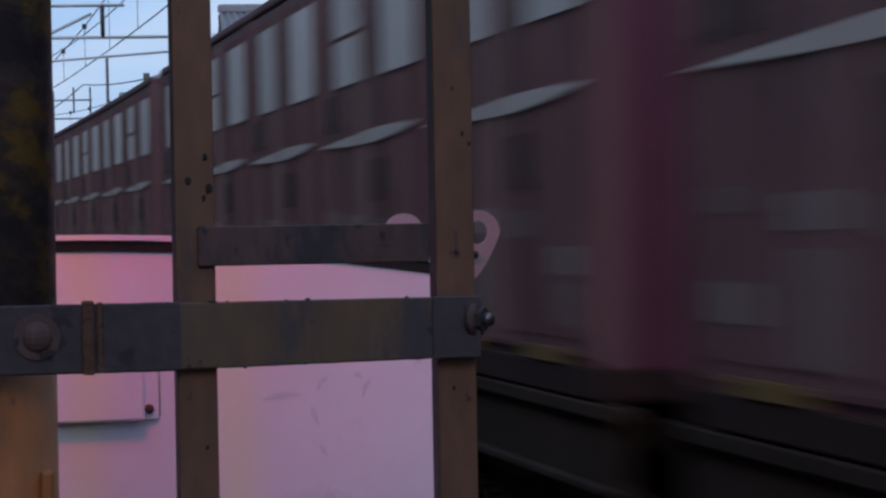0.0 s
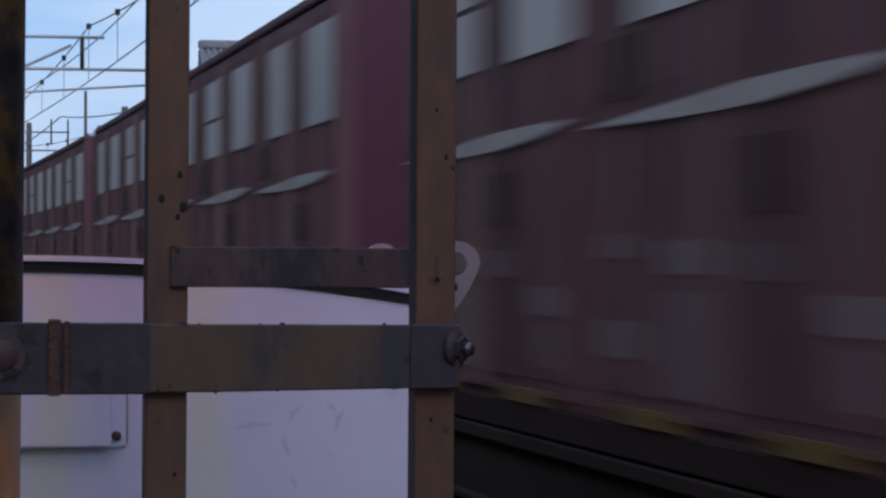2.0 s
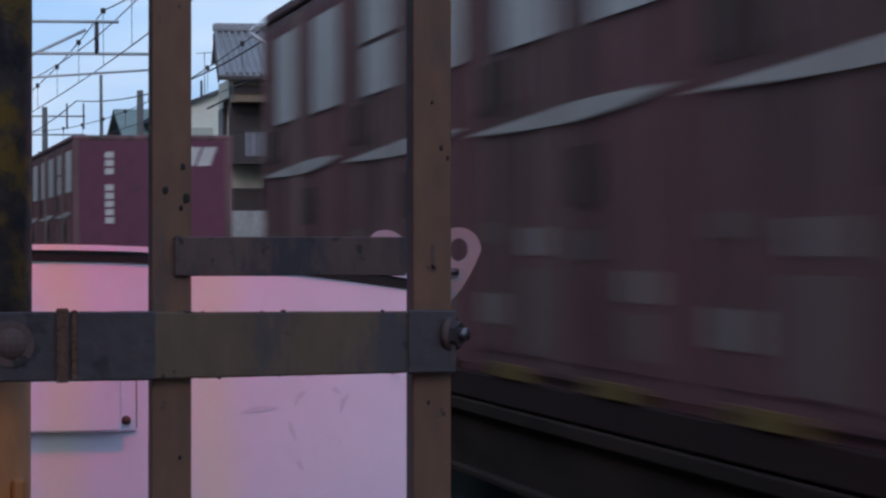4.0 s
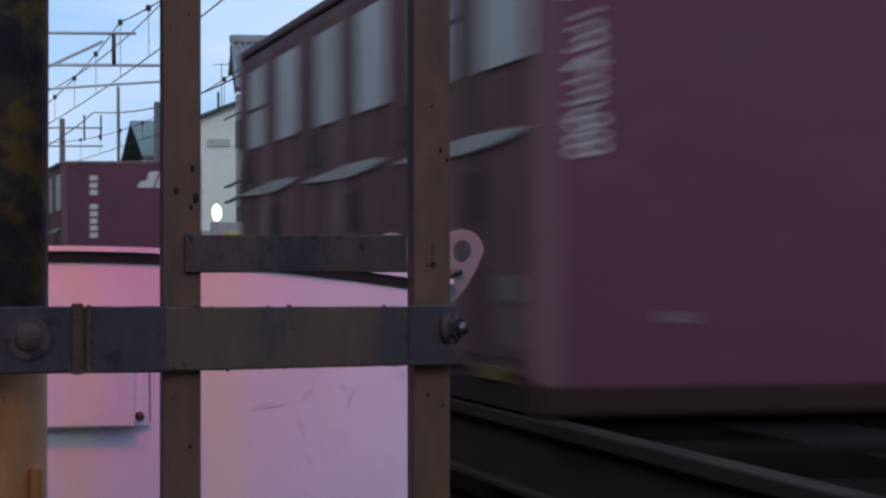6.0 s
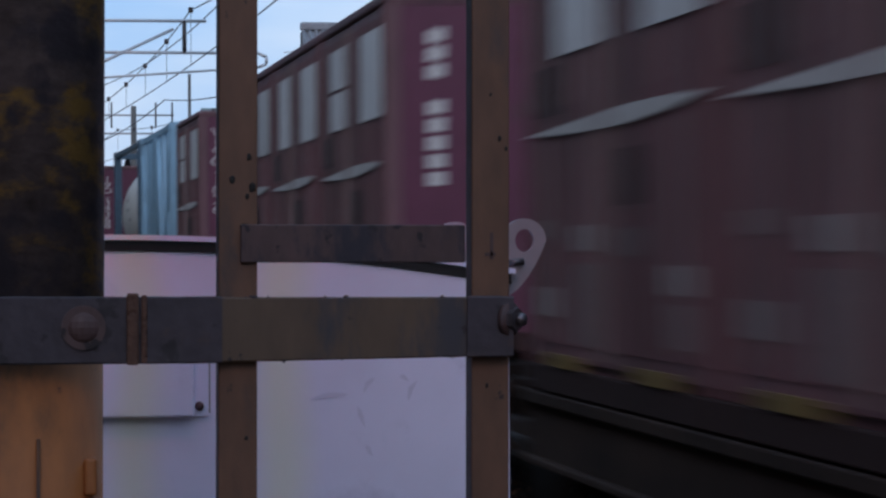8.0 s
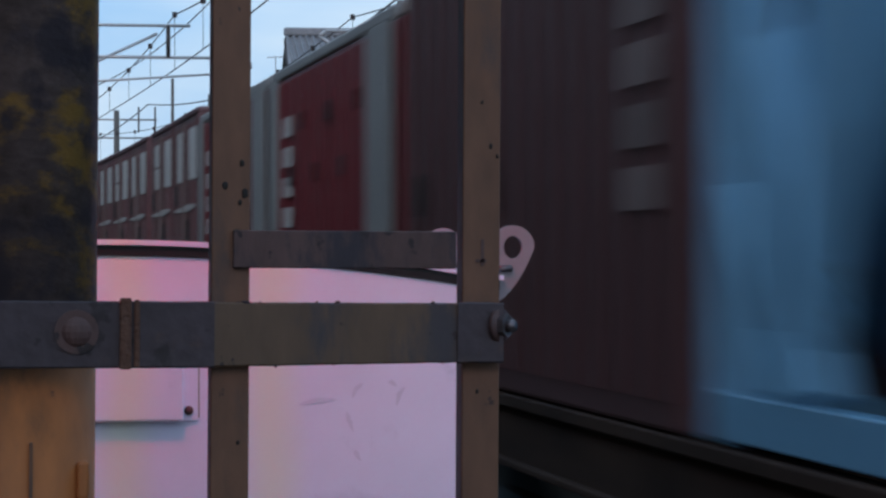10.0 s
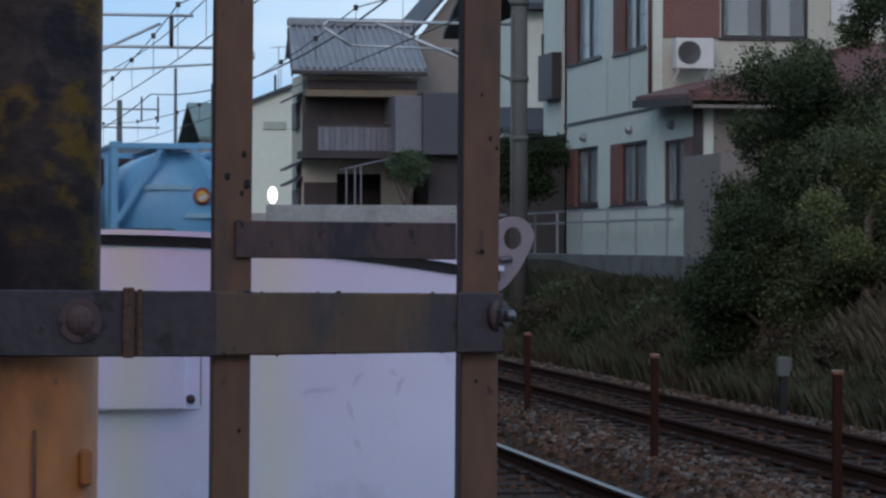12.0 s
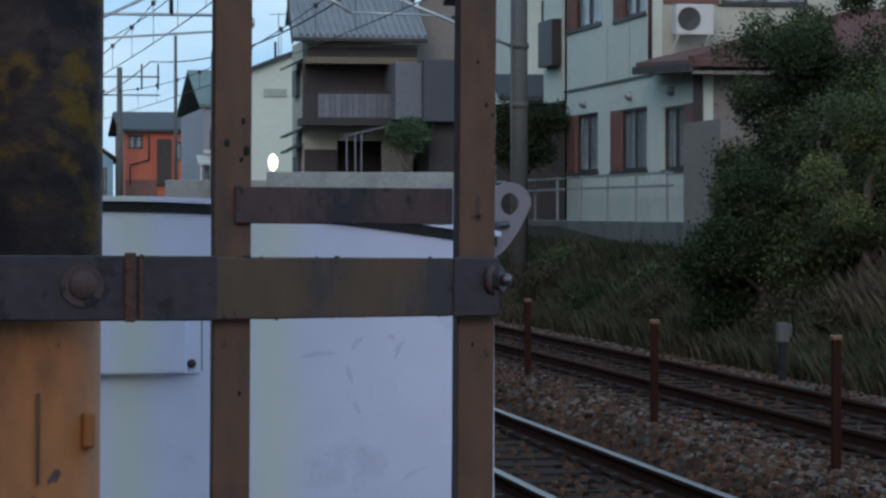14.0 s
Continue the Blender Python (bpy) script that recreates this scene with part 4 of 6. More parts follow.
def tail_tank():
    root = tank(BLUE, BLUE, "blue_tank_container", "sky-blue tank container in a braced open frame at the train's tail", True)
    y = -2.835
    part("lettering_bar", B(-0.66, 0.28, y - 0.02, y - 0.006, 1.72, 1.81), PALEBLUE, root, "pale line of lettering")
    part("lettering_bar", B(0.16, 0.78, y - 0.02, y + 0.07, 1.2, 1.29), PALEBLUE, root, "pale line of lettering")
    bm = bmesh.new()
    tube(bm, (0.48, y - 0.01, 1.6), (0.48, y + 0.1, 1.6), 0.16, sides=32)
    em = part("round_emblem", bm, DISCRED, root, "red-ringed round emblem", True)
    bm = bmesh.new()
    tube(bm, (0.48, y - 0.014, 1.6), (0.48, y - 0.011, 1.6), 0.112, sides=32)
    part("emblem_centre", bm, GOLD, em, "golden emblem centre")
    bm = bmesh.new()
    bar(bm, (0.42, y - 0.017, 1.54), (0.58, y - 0.017, 1.62), 0.004, 0.075)
    part("emblem_flash", bm, LABEL, em)
    return root


TANKMARK = mat("faded_tank_lettering", (0.42, 0.4, 0.35), 0.5, scale=5, vary=0.2, bump=0.0)
BRIGHTYELLOW = mat("bright_yellow_rail_paint", (0.5, 0.34, 0.03), 0.5, scale=5, vary=0.15, bump=0.0)


def wagon(length, empty=False, last=False, ends=()):
    """A flat container wagon; z = 0 at the rail head, deck at 1.0 m."""
    L = length / 2 - 0.42
    root = thing("container_wagon", Matrix.Identity(4), "grimy container flat wagon, underside shade in its paint, empty deck" if empty else "grimy container flat wagon under its load, underside shade in its paint", "wagon", "wagons of the freight train")
    for sx in (-1, 1):
        bm = bmesh.new()
        box(bm, sx * 1.17 - 0.06, sx * 1.17 + 0.06, -L, L, 0.93, 0.995, bevel=0.01)
        box(bm, sx * 1.17 - 0.02, sx * 1.17 + 0.02, -L, L, 0.66, 0.929)
        box(bm, sx * 1.17 - 0.07, sx * 1.17 + 0.07, -L, L, 0.62, 0.659, bevel=0.01)
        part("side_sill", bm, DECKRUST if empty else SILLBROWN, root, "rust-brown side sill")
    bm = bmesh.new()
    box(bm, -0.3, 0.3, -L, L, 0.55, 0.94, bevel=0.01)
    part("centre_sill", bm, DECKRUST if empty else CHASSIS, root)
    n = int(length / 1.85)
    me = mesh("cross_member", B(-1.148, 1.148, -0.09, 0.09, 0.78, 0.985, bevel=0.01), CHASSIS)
    for k in range(n):
        c = part("cross_member", me, CHASSIS, root)
        c.location = (0, -L + 0.5 + k * (2 * L - 1.0) / (n - 1), 0)
    if empty:
        me = mesh("deck_plate", B(-1.1, 1.1, -0.7, 0.7, 0.987, 1.003), DECKRUST)
        for k in range(5):
            c = part("deck_plate", me, DECKRUST, root, "rust-brown deck plate")
            c.location = (0, -L + 2.2 + k * (2 * L - 4.4) / 4, 0)
    me = mesh("twist_lock", B(-0.07, 0.07, -0.1, 0.1, 0.998, 1.05, bevel=0.015), CHASSIS)
    if empty:
        for sx in (-1, 1):
            for k in range(10):
                c = part("twist_lock", me, CHASSIS, root)
                c.location = (sx * 1.1, -L + 0.8 + k * (2 * L - 1.6) / 9, 0)
    wheel_bm = bmesh.new()
    tube(wheel_bm, (-0.06, 0, 0), (0.06, 0, 0), 0.405, sides=32)
    tube(wheel_bm, (0.0, 0, 0), (0.07, 0, 0), 0.43, sides=32)
    wme = mesh("wheel", wheel_bm, GRIME)
    for by in (-L + 2.6, L - 2.6):
        for sx in (-1, 1):
            bm = bmesh.new()
            box(bm, sx * 0.82 - 0.06, sx * 0.82 + 0.06, by - 1.35, by + 1.35, 0.42, 0.6, bevel=0.03)
            box(bm, sx * 0.82 - 0.075, sx * 0.82 + 0.075, by - 1.1, by - 0.8, 0.3, 0.56, bevel=0.03)
            box(bm, sx * 0.82 - 0.075, sx * 0.82 + 0.075, by + 0.8, by + 1.1, 0.3, 0.56, bevel=0.03)
            for q in (-0.25, 0.0, 0.25):
                tube(bm, (sx * 0.86, by + q, 0.3), (sx * 0.86, by + q, 0.5), 0.08, sides=12)
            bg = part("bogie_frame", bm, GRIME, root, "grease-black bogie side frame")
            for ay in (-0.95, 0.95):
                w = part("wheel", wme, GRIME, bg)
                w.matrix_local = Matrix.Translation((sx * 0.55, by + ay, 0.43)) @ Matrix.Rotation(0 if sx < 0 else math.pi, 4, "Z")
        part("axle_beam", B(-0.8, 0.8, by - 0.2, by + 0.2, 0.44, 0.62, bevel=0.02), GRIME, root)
    part("brake_reservoir", tube(bmesh.new(), (-0.75, 0.2, 0.5), (-0.75, 1.6, 0.5), 0.2, sides=20), GALV, root, "grey brake air reservoir", True)
    part("brake_box", B(-1.05, -0.6, -1.5, -0.5, 0.3, 0.62, bevel=0.02), GREYP, root, "pale equipment box under the frame")
    part("tool_box", B(-1.08, -0.7, 2.2, 3.1, 0.28, 0.6, bevel=0.02), NAVY, root, "dark green equipment box")
    bm = bmesh.new()
    tube(bm, (-1.0, -L * 0.55, 0.42), (-1.0, L * 0.55, 0.42), 0.022, sides=8)
    part("brake_pipe", bm, CHASSIS, root, smooth=True)
    for sy in (-1, 1):
        bm = bmesh.new()
        box(bm, -0.16, 0.16, sy * (L + 0.2) - 0.2, sy * (L + 0.2) + 0.2, 0.62, 0.9, bevel=0.04)
        part("coupler", bm, GRIME, root)
    # hand rails at the ends
    for sy in ends:
        y = sy * (L - 0.05)
        if last:
            spans = (("end_handrail", -1.0, -0.2, 1.99, GRIME), ("end_handrail", -0.2, 1.15, 1.77, GRIME), ("end_handrail", -1.0, -0.2, 1.48, GRIME), ("brake_handle_rail", 0.6, 1.08, 1.93, BRIGHTYELLOW))
        else:
            spans = (("end_handrail", -0.95, 0.3, 1.84, GALV), ("brake_handle_rail", -0.98, -0.5, 1.99, BRIGHTYELLOW))
        for nm, xa, xb, z, pm in spans:
            part(nm, tube(bmesh.new(), (xa, y, z), (xb, y, z), 0.012 if pm is not BRIGHTYELLOW else 0.018, sides=8), pm, root, "yellow hand-brake rail" if pm is BRIGHTYELLOW else "thin steel handrail", True)
            for xx in (xa, xb):
                part("rail_post", tube(bmesh.new(), (xx, y + 0.03, 0.995), (xx, y + 0.03, z), 0.008, sides=6), GRIME, root, smooth=True)
    if last:
        for x in (-0.96, 0.96):
            bm = bmesh.new()
            tube(bm, (x, -L - 0.06, 1.05), (x, -L - 0.02, 1.05), 0.18, sides=32)
            d = part("tail_marker_disc", bm, DISCRED, root, "round red tail marker disc", False)
            part("disc_bracket", B(x - 0.03, x + 0.03, -L - 0.019, -L + 0.1, 0.7, 1.1), GRIME, d)
    return root


def train():
    # wagons by their two ends, in metres ahead of the tail
    edges = [-1.62, 18.6, 36.6, 56.4, 75.2, 95.3, 115.3, 135.4, 155.6, 175.8, 196.1, 216.4, 236.3, 256.2, 276.1, 296.0]
    made = {}
    for k, (a, b) in enumerate(zip(edges, edges[1:])):
        empty, last = k in (6, 8), k == 0
        ends = {0: (-1,), 4: (-1,), 5: (1,)}.get(k, ())
        key = (round(b - a, 0), empty, last, ends)
        if key in made:
            w = copy_thing(made[key], Matrix.Identity(4))
        else:
            w = made[key] = wagon(b - a, empty, last, ends)
        rolling(w, (a + b) / 2)
    deck = 1.005
    rolling(tail_tank(), 3.03, deck)
    rolling(brown_box(6.9), 6.35 + 3.45, deck)
    red = long_red_box(7.4)
    rolling(red, 13.5 + 3.7, deck)
    rolling(copy_thing(red, Matrix.Identity(4)), 21.1 + 3.7, deck)
    plain = [container(None, 0), container(None, 1)]
    named = {77.0: "19C-1026", 100.03: "19D-34368"}
    starts = [28.75, 32.6, 37.15, 40.9, 44.62, 48.36, 52.1, 60.75, 64.53, 68.28, 77.0, 100.03, 103.78, 107.53]
    for a in (136.05, 175.9, 196.75, 217.0, 236.95, 256.85, 276.75):
        starts += [a + 3.74 * i for i in range(5)]
    used = set()
    for i, a in enumerate(starts):
        if a in named:
            ob = container(("V" + named[a]) if a == 77.0 else named[a], 1)
        elif a == 60.75:
            ob = container(None, 1, -0.86)
        elif i % 2 in used:
            ob = copy_thing(plain[i % 2], Matrix.Identity(4))
        else:
            used.add(i % 2)
            ob = plain[i % 2]
        rolling(ob, a + 1.84, deck)
    rolling(tank(NAVY, TANKWHITE, "white_tank_container", "dirty white tank container in a dark teal frame", False), 88.75 + 3.03, deck)
    pale = tank(PALEBLUE, TANKBLUE, "pale_blue_tank_container", "pale blue braced tank container with a dull blue-grey tank", True, PIPEWHITE)
    rolling(pale, 81.7 + 3.4, deck)


train()


# ---------- plants ----------
def leaf_cloud(name, clumps, count, size, material, parent=None, seed=1, droop=0.0, label=""):
    """Many small leaves round clumps (x, y, z, rx, ry, rz)."""
    rnd = random.Random(seed)
    verts, faces = [], []
    total = sum(c[3] * c[4] * c[5] for c in clumps)
    for cx, cy, cz, rx, ry, rz in clumps:
        n = int(count * rx * ry * rz / total)
        # twig tufts scattered near the clump's skin
        tufts = []
        for _ in range(max(6, n // 22)):
            a, b = rnd.uniform(0, 6.283), math.acos(rnd.uniform(-1, 1))
            q = rnd.uniform(0.55, 1.08) ** 0.6
            tufts.append((cx + rx * q * math.sin(b) * math.cos(a), cy + ry * q * math.sin(b) * math.sin(a), cz + rz * q * math.cos(b)))
        for _ in range(n):
            tx, ty, tz = rnd.choice(tufts)
            s = size * rnd.uniform(0.6, 1.5)
            p = Vector((tx + rnd.gauss(0, size * 2.2), ty + rnd.gauss(0, size * 2.2), tz + rnd.gauss(0, size * 2.2)))
            d = Vector((rnd.gauss(0, 1), rnd.gauss(0, 1), rnd.gauss(0, 0.8) - droop)).normalized()
            w = d.cross(Vector((rnd.gauss(0, 1), rnd.gauss(0, 1), rnd.gauss(0, 1)))).normalized()
            k = len(verts)
            verts += [p - d * s * 0.7, p + w * s * 0.32, p + d * s * 0.7, p - w * s * 0.32]
            faces.append((k, k + 1, k + 2, k + 3))
    me = bpy.data.meshes.new(name)
    me.from_pydata([tuple(v) for v in verts], [], faces)
    me.materials.append(material)
    return part(name, me, material, parent, label)


def tree(name, x, y, z, top, spread, label, leaf, count, size, seed, clumps=9, squash=0.8, second=None, span=(0.34, 0.86), lobe=1.0):
    rnd = random.Random(seed)
    root = thing(name, pose(x, y, z), label, "tree" if top > 2.2 else "shrub")
    bm = bmesh.new()
    h = top * 0.55
    tube(bm, (0, 0, -0.2), (0.05, 0, h), 0.045 * top ** 0.7, 0.025 * top ** 0.7, sides=10)
    for k in range(6):
        a = rnd.uniform(0, 6.28)
        z0 = h * rnd.uniform(0.35, 1.0)
        tube(bm, (0.03, 0, z0), (spread * 0.6 * math.cos(a), spread * 0.6 * math.sin(a), z0 + top * rnd.uniform(0.12, 0.35)), 0.022 * top ** 0.7, 0.008, sides=6)
    part("trunk", bm, BARK, root, "grey-brown trunk with forking limbs")
    cl = []
    for k in range(clumps):
        a = rnd.uniform(0, 6.28)
        q = spread * rnd.uniform(0.1, 0.72 + 0.3 * (1 - lobe))
        zz = top * rnd.uniform(*span)
        r = lobe * spread * rnd.uniform(0.28, 0.5) * (1.15 - 0.4 * zz / top)
        cl.append((q * math.cos(a), q * math.sin(a), zz, r, r, r * squash))
    c = leaf_cloud("crown", cl, count, size, leaf, root, seed)
    if second:
        # paler leaves raised onto the clump tops put light into leaf colour
        cl2 = [(a, b, cz + r3 * 0.25, r1, r2, r3) for a, b, cz, r1, r2, r3 in cl[::3]]
        leaf_cloud("young_growth", cl2, count // 3, size, second, root, seed + 50, label="lighter leaves for the light on the clump tops")
    return root


def grass(name, label, spots, count, height, material, seed):
    rnd = random.Random(seed)
    verts, faces = [], []
    for _ in range(count):
        x0, x1, y0, y1 = rnd.choice(spots)
        x, y = rnd.uniform(x0, x1), rnd.uniform(y0, y1)
        z = bank(x)
        h = height * rnd.uniform(0.35, 1.2)
        a = rnd.uniform(0, 6.283)
        lean = rnd.uniform(0.1, 0.6) * h
        w = 0.012 + 0.008 * rnd.random()
        dx, dy = math.cos(a), math.sin(a)
        k = len(verts)
        x += bend(y)[0]
        verts += [(x - dy * w, y + dx * w, z - 0.03), (x + dy * w, y - dx * w, z - 0.03), (x + dx * lean * 0.4 + dy * w * 0.7, y + dy * lean * 0.4 - dx * w * 0.7, z + h * 0.65), (x + dx * lean, y + dy * lean, z + h)]
        faces += [(k, k + 1, k + 2), (k, k + 2, k + 3)]
    me = bpy.data.meshes.new(name)
    me.from_pydata(verts, [], faces)
    me.materials.append(material)
    return tagged(new(name, me), label, "grass", kind="stuff")


def bank(x):
    pts = [(8.6, -0.10), (9.1, -0.22), (9.6, -0.15), (10.4, 0.5), (11.0, 0.9), (11.2, 1.45), (30, 1.6)]
    for (a, za), (b, zb) in zip(pts, pts[1:]):
        if a <= x <= b:
            return za + (zb - za) * (x - a) / (b - a)
    return -0.1


# ---------- houses ----------
def facade(us, zs, holes, thick, place):
    """A wall u0..u1 by z0..z1 with openings right through; place(u, d, z) gives the point d behind the face."""
    bm = bmesh.new()
    cu = sorted({*us, *[h[0] for h in holes], *[h[1] for h in holes]})
    cz = sorted({*zs, *[h[2] for h in holes], *[h[3] for h in holes]})
    for a, b in zip(cu, cu[1:]):
        for c, d in zip(cz, cz[1:]):
            m, n = (a + b) / 2, (c + d) / 2
            if any(h[0] < m < h[1] and h[2] < n < h[3] for h in holes):
                continue
            vs = [bm.verts.new(place(u, q, z)) for q in (0, thick) for u, z in ((a, c), (b, c), (b, d), (a, d))]
            for f in ((0, 1, 2, 3), (7, 6, 5, 4), (0, 4, 5, 1), (1, 5, 6, 2), (2, 6, 7, 3), (3, 7, 4, 0)):
                bm.faces.new([vs[i] for i in f])
    bmesh.ops.remove_doubles(bm, verts=bm.verts, dist=1e-5)
    bmesh.ops.recalc_face_normals(bm, faces=bm.faces)
    return bm


def solid(place, u0, u1, z0, z1, d0, d1):
    bm = bmesh.new()
    vs = [bm.verts.new(place(u, q, z)) for q in (d0, d1) for u, z in ((u0, z0), (u1, z0), (u1, z1), (u0, z1))]
    for f in ((0, 1, 2, 3), (7, 6, 5, 4), (0, 4, 5, 1), (1, 5, 6, 2), (2, 6, 7, 3), (3, 7, 4, 0)):
        bm.faces.new([vs[i] for i in f])
    bmesh.ops.recalc_face_normals(bm, faces=bm.faces)
    return bm


def window(root, place, u0, u1, z0, z1, shutter=0.0, curtain=True, side=1):
    """A window set into its opening: frame, panes, sill, curtain and a shutter case."""
    lo, hi = (u0, u1 - shutter) if side > 0 else (u0 + shutter, u1)
    w = part("window", solid(place, lo, hi, z0 - 0.001, z0 + 0.05, 0.03, 0.1), FRAMEDARK, root, "dark bronze framed sliding window")
    mid = (lo + hi) / 2
    for a, b, c, d in ((lo, lo + 0.06, z0 + 0.051, z1 - 0.051), (hi - 0.06, hi, z0 + 0.051, z1 - 0.051), (mid - 0.04, mid + 0.04, z0 + 0.051, z1 - 0.051), (lo, hi, z1 - 0.05, z1)):
        part("window_frame", solid(place, a, b, c, d, 0.028, 0.098), FRAMEDARK, w)
    for a, b in ((lo + 0.06, mid - 0.04), (mid + 0.04, hi - 0.06)):
        part("pane", solid(place, a, b, z0 + 0.051, z1 - 0.051, 0.06, 0.07), GLASSY, w, "reflecting glass pane")
        if curtain:
            part("curtain", solid(place, a + 0.1, b - (b - a) * 0.35, z0 + 0.06, z1 - 0.06, 0.11, 0.13), CURTAIN, w, "pale curtain behind the glass")
    part("sill", solid(place, u0 - 0.05, u1 + 0.05, z0 - 0.04, z0 - 0.002, -0.04, 0.05), FRAMEDARK, w)
    # dark sheet close behind the panes stands in for the room's shade
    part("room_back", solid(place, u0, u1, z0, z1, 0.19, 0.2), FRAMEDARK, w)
    if shutter:
        a, b = (u1 - shutter, u1) if side > 0 else (u0, u0 + shutter)
        sh = part("shutter_case", solid(place, a, b, z0, z1, -0.03, 0.15), BRICKRED, w, "red-brown shutter case")
        for k in range(4):
            q = a + (b - a) * (k + 0.5) / 4
            part("shutter_groove", solid(place, q - 0.012, q + 0.012, z0 + 0.05, z1 - 0.05, -0.04, -0.0305), BRICKRED, sh)
    return w


GLASSY = GLASS.copy()
GLASSY.name = "see_through_pane"
gb = GLASSY.node_tree.nodes["Principled BSDF"]
gb.inputs["Base Color"].default_value = (0.8, 0.85, 0.85, 1)
gb.inputs["Transmission Weight"].default_value = 0.85
gb.inputs["Roughness"].default_value = 0.02
gb.inputs["IOR"].default_value = 1.1


def roof_slab(name, pts, thick, material, parent, label=""):
    bm = bmesh.new()
    lo = [bm.verts.new(p) for p in pts]
    hi = [bm.verts.new((p[0], p[1], p[2] + thick)) for p in pts]
    n = len(pts)
    bm.faces.new(lo[::-1])
    bm.faces.new(hi)
    for i in range(n):
        bm.faces.new((lo[i], lo[(i + 1) % n], hi[(i + 1) % n], hi[i]))
    bmesh.ops.recalc_face_normals(bm, faces=bm.faces)
    return part(name, bm, material, parent, label)


def white_house():
    root = thing("white_house", pose(0, 0, 0), "two-storey off-white stucco house with a red-brown lean-to roof", "house", "houses beside the line")
    A = lambda u, d, z: (11.54 + d, u, z)
    Bf = lambda u, d, z: (u, 45.3 + d, z)
    E = lambda u, d, z: (u, 42.0 + d, z)
    holesA = [(49.35, 51.9, 2.47, 3.57), (45.65, 48.25, 2.44, 3.54), (49.1, 51.9, 5.2, 6.7), (45.75, 48.05, 5.15, 6.7)]
    part("wall", facade((45.3, 52.2), (1.4, 8.4), holesA, 0.18, A), STUCCO, root, "off-white stucco wall")
    for h in holesA:
        window(root, A, *h, shutter=0.75 if h[3] < 4 else 0.7)
    part("wall", facade((11.725, 18.0), (1.4, 8.4), [(12.75, 14.3, 5.28, 7.0)], 0.18, Bf), CREAM, root, "cream stucco wall")
    window(root, Bf, 12.75, 14.3, 5.28, 7.0)
    part("red_panel", solid(Bf, 11.73, 12.72, 5.27, 7.0, -0.03, -0.002), BRICKRED, root, "red-brown wall panel")
    part("wall", solid(Bf, 11.54, 18.0, 1.4, 8.4, 6.72, 6.9), STUCCO, root)
    part("wall", B(17.82, 18.0, 45.5, 52.0, 1.4, 8.4), STUCCO, root)
    roof_slab("roof", [(11.0, 44.7, 8.4), (18.5, 44.7, 8.4), (18.5, 52.8, 8.4), (11.0, 52.8, 8.4)], 0.2, ROOFDARK, root)
    part("floor_band", solid(A, 45.3, 52.2, 4.03, 4.08, -0.02, -0.001), FRAMEDARK, root, "thin dark drip moulding")
    for u in (48.6, 46.9):
        part("panel_joint", solid(A, u, u + 0.025, 4.085, 5.1, -0.006, -0.001), GREYWALL, root)
    for u in (50.4, 46.8):
        bm = bmesh.new()
        bmesh.ops.create_uvsphere(bm, u_segments=10, v_segments=6, radius=0.085, matrix=Matrix.Translation((11.5, u, 3.76)))
        part("vent_cap", bm, GALV, root, "small round vent cap", True)
    bm = bmesh.new()
    tube(bm, (11.48, 45.22, 4.3), (11.48, 45.22, 8.3), 0.035, sides=10)
    part("drain_pipe", bm, TILERED, root, "brown drain pipe", True)
    # single-storey lean-to
    holesE = [(43.02, 44.52, 2.42, 3.47)]
    part("lean_to_wall", facade((42.0, 45.28), (1.4, 4.02), holesE, 0.16, A), STUCCO, root, "off-white stucco wall")
    window(root, A, *holesE[0], shutter=0.0)
    sh = part("shutter_case", solid(A, 42.25, 43.0, 3.02, 3.47, -0.05, -0.002), BRICKRED, root, "red-brown shutter case")
    bm = bmesh.new()
    bmesh.ops.create_uvsphere(bm, u_segments=10, v_segments=6, radius=0.085, matrix=Matrix.Translation((11.5, 43.9, 3.72)))
    part("vent_cap", bm, GALV, root, "small round vent cap", True)
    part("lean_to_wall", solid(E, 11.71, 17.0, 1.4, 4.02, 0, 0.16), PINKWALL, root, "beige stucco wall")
    part("beige_screen", B(11.2, 11.38, 39.8, 41.95, 1.4, 3.12), PINKWALL, root, "beige garden wall")
    roof_slab("lean_to_roof", [(11.15, 41.4, 4.0), (11.15, 44.9, 4.13), (11.6, 45.25, 4.25), (14.6, 45.25, 4.95), (14.6, 42.9, 4.95)], 0.1, TILERED, root, "red-brown sheet roof")
    roof_slab("lean_to_roof", [(11.15, 41.4, 4.0), (14.6, 42.9, 4.95), (17.5, 42.9, 4.95), (17.5, 41.4, 4.0)], 0.1, TILERED, root, "red-brown sheet roof")
    bm = bmesh.new()
    bar(bm, (11.14, 41.35, 3.97), (11.14, 44.95, 4.1), 0.08, 0.13)
    part("eave_fascia", bm, DARKWALL, root, "dark brown eave gutter")
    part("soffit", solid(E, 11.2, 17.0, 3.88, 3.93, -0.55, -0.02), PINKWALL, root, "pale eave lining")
    part("corner_post", B(11.36, 11.5, 41.9, 41.98, 3.0, 3.9), DARKWALL, root)
    bm = bmesh.new()
    bar(bm, (11.18, 41.42, 4.11), (14.6, 42.9, 5.06), 0.13, 0.1)
    part("hip_ridge", bm, TILERED, root)
    # signboard on the upper wall
    sg = part("signboard", solid(Bf, 14.7, 17.2, 5.55, 6.4, -0.05, -0.002), ACWHITE, root, "white signboard with small lettering")
    for k in range(8):
        part("lettering_bar", solid(Bf, 14.85 + k * 0.26, 15.06 + k * 0.26, 5.62, 5.68, -0.056, -0.051), FRAMEDARK, sg)
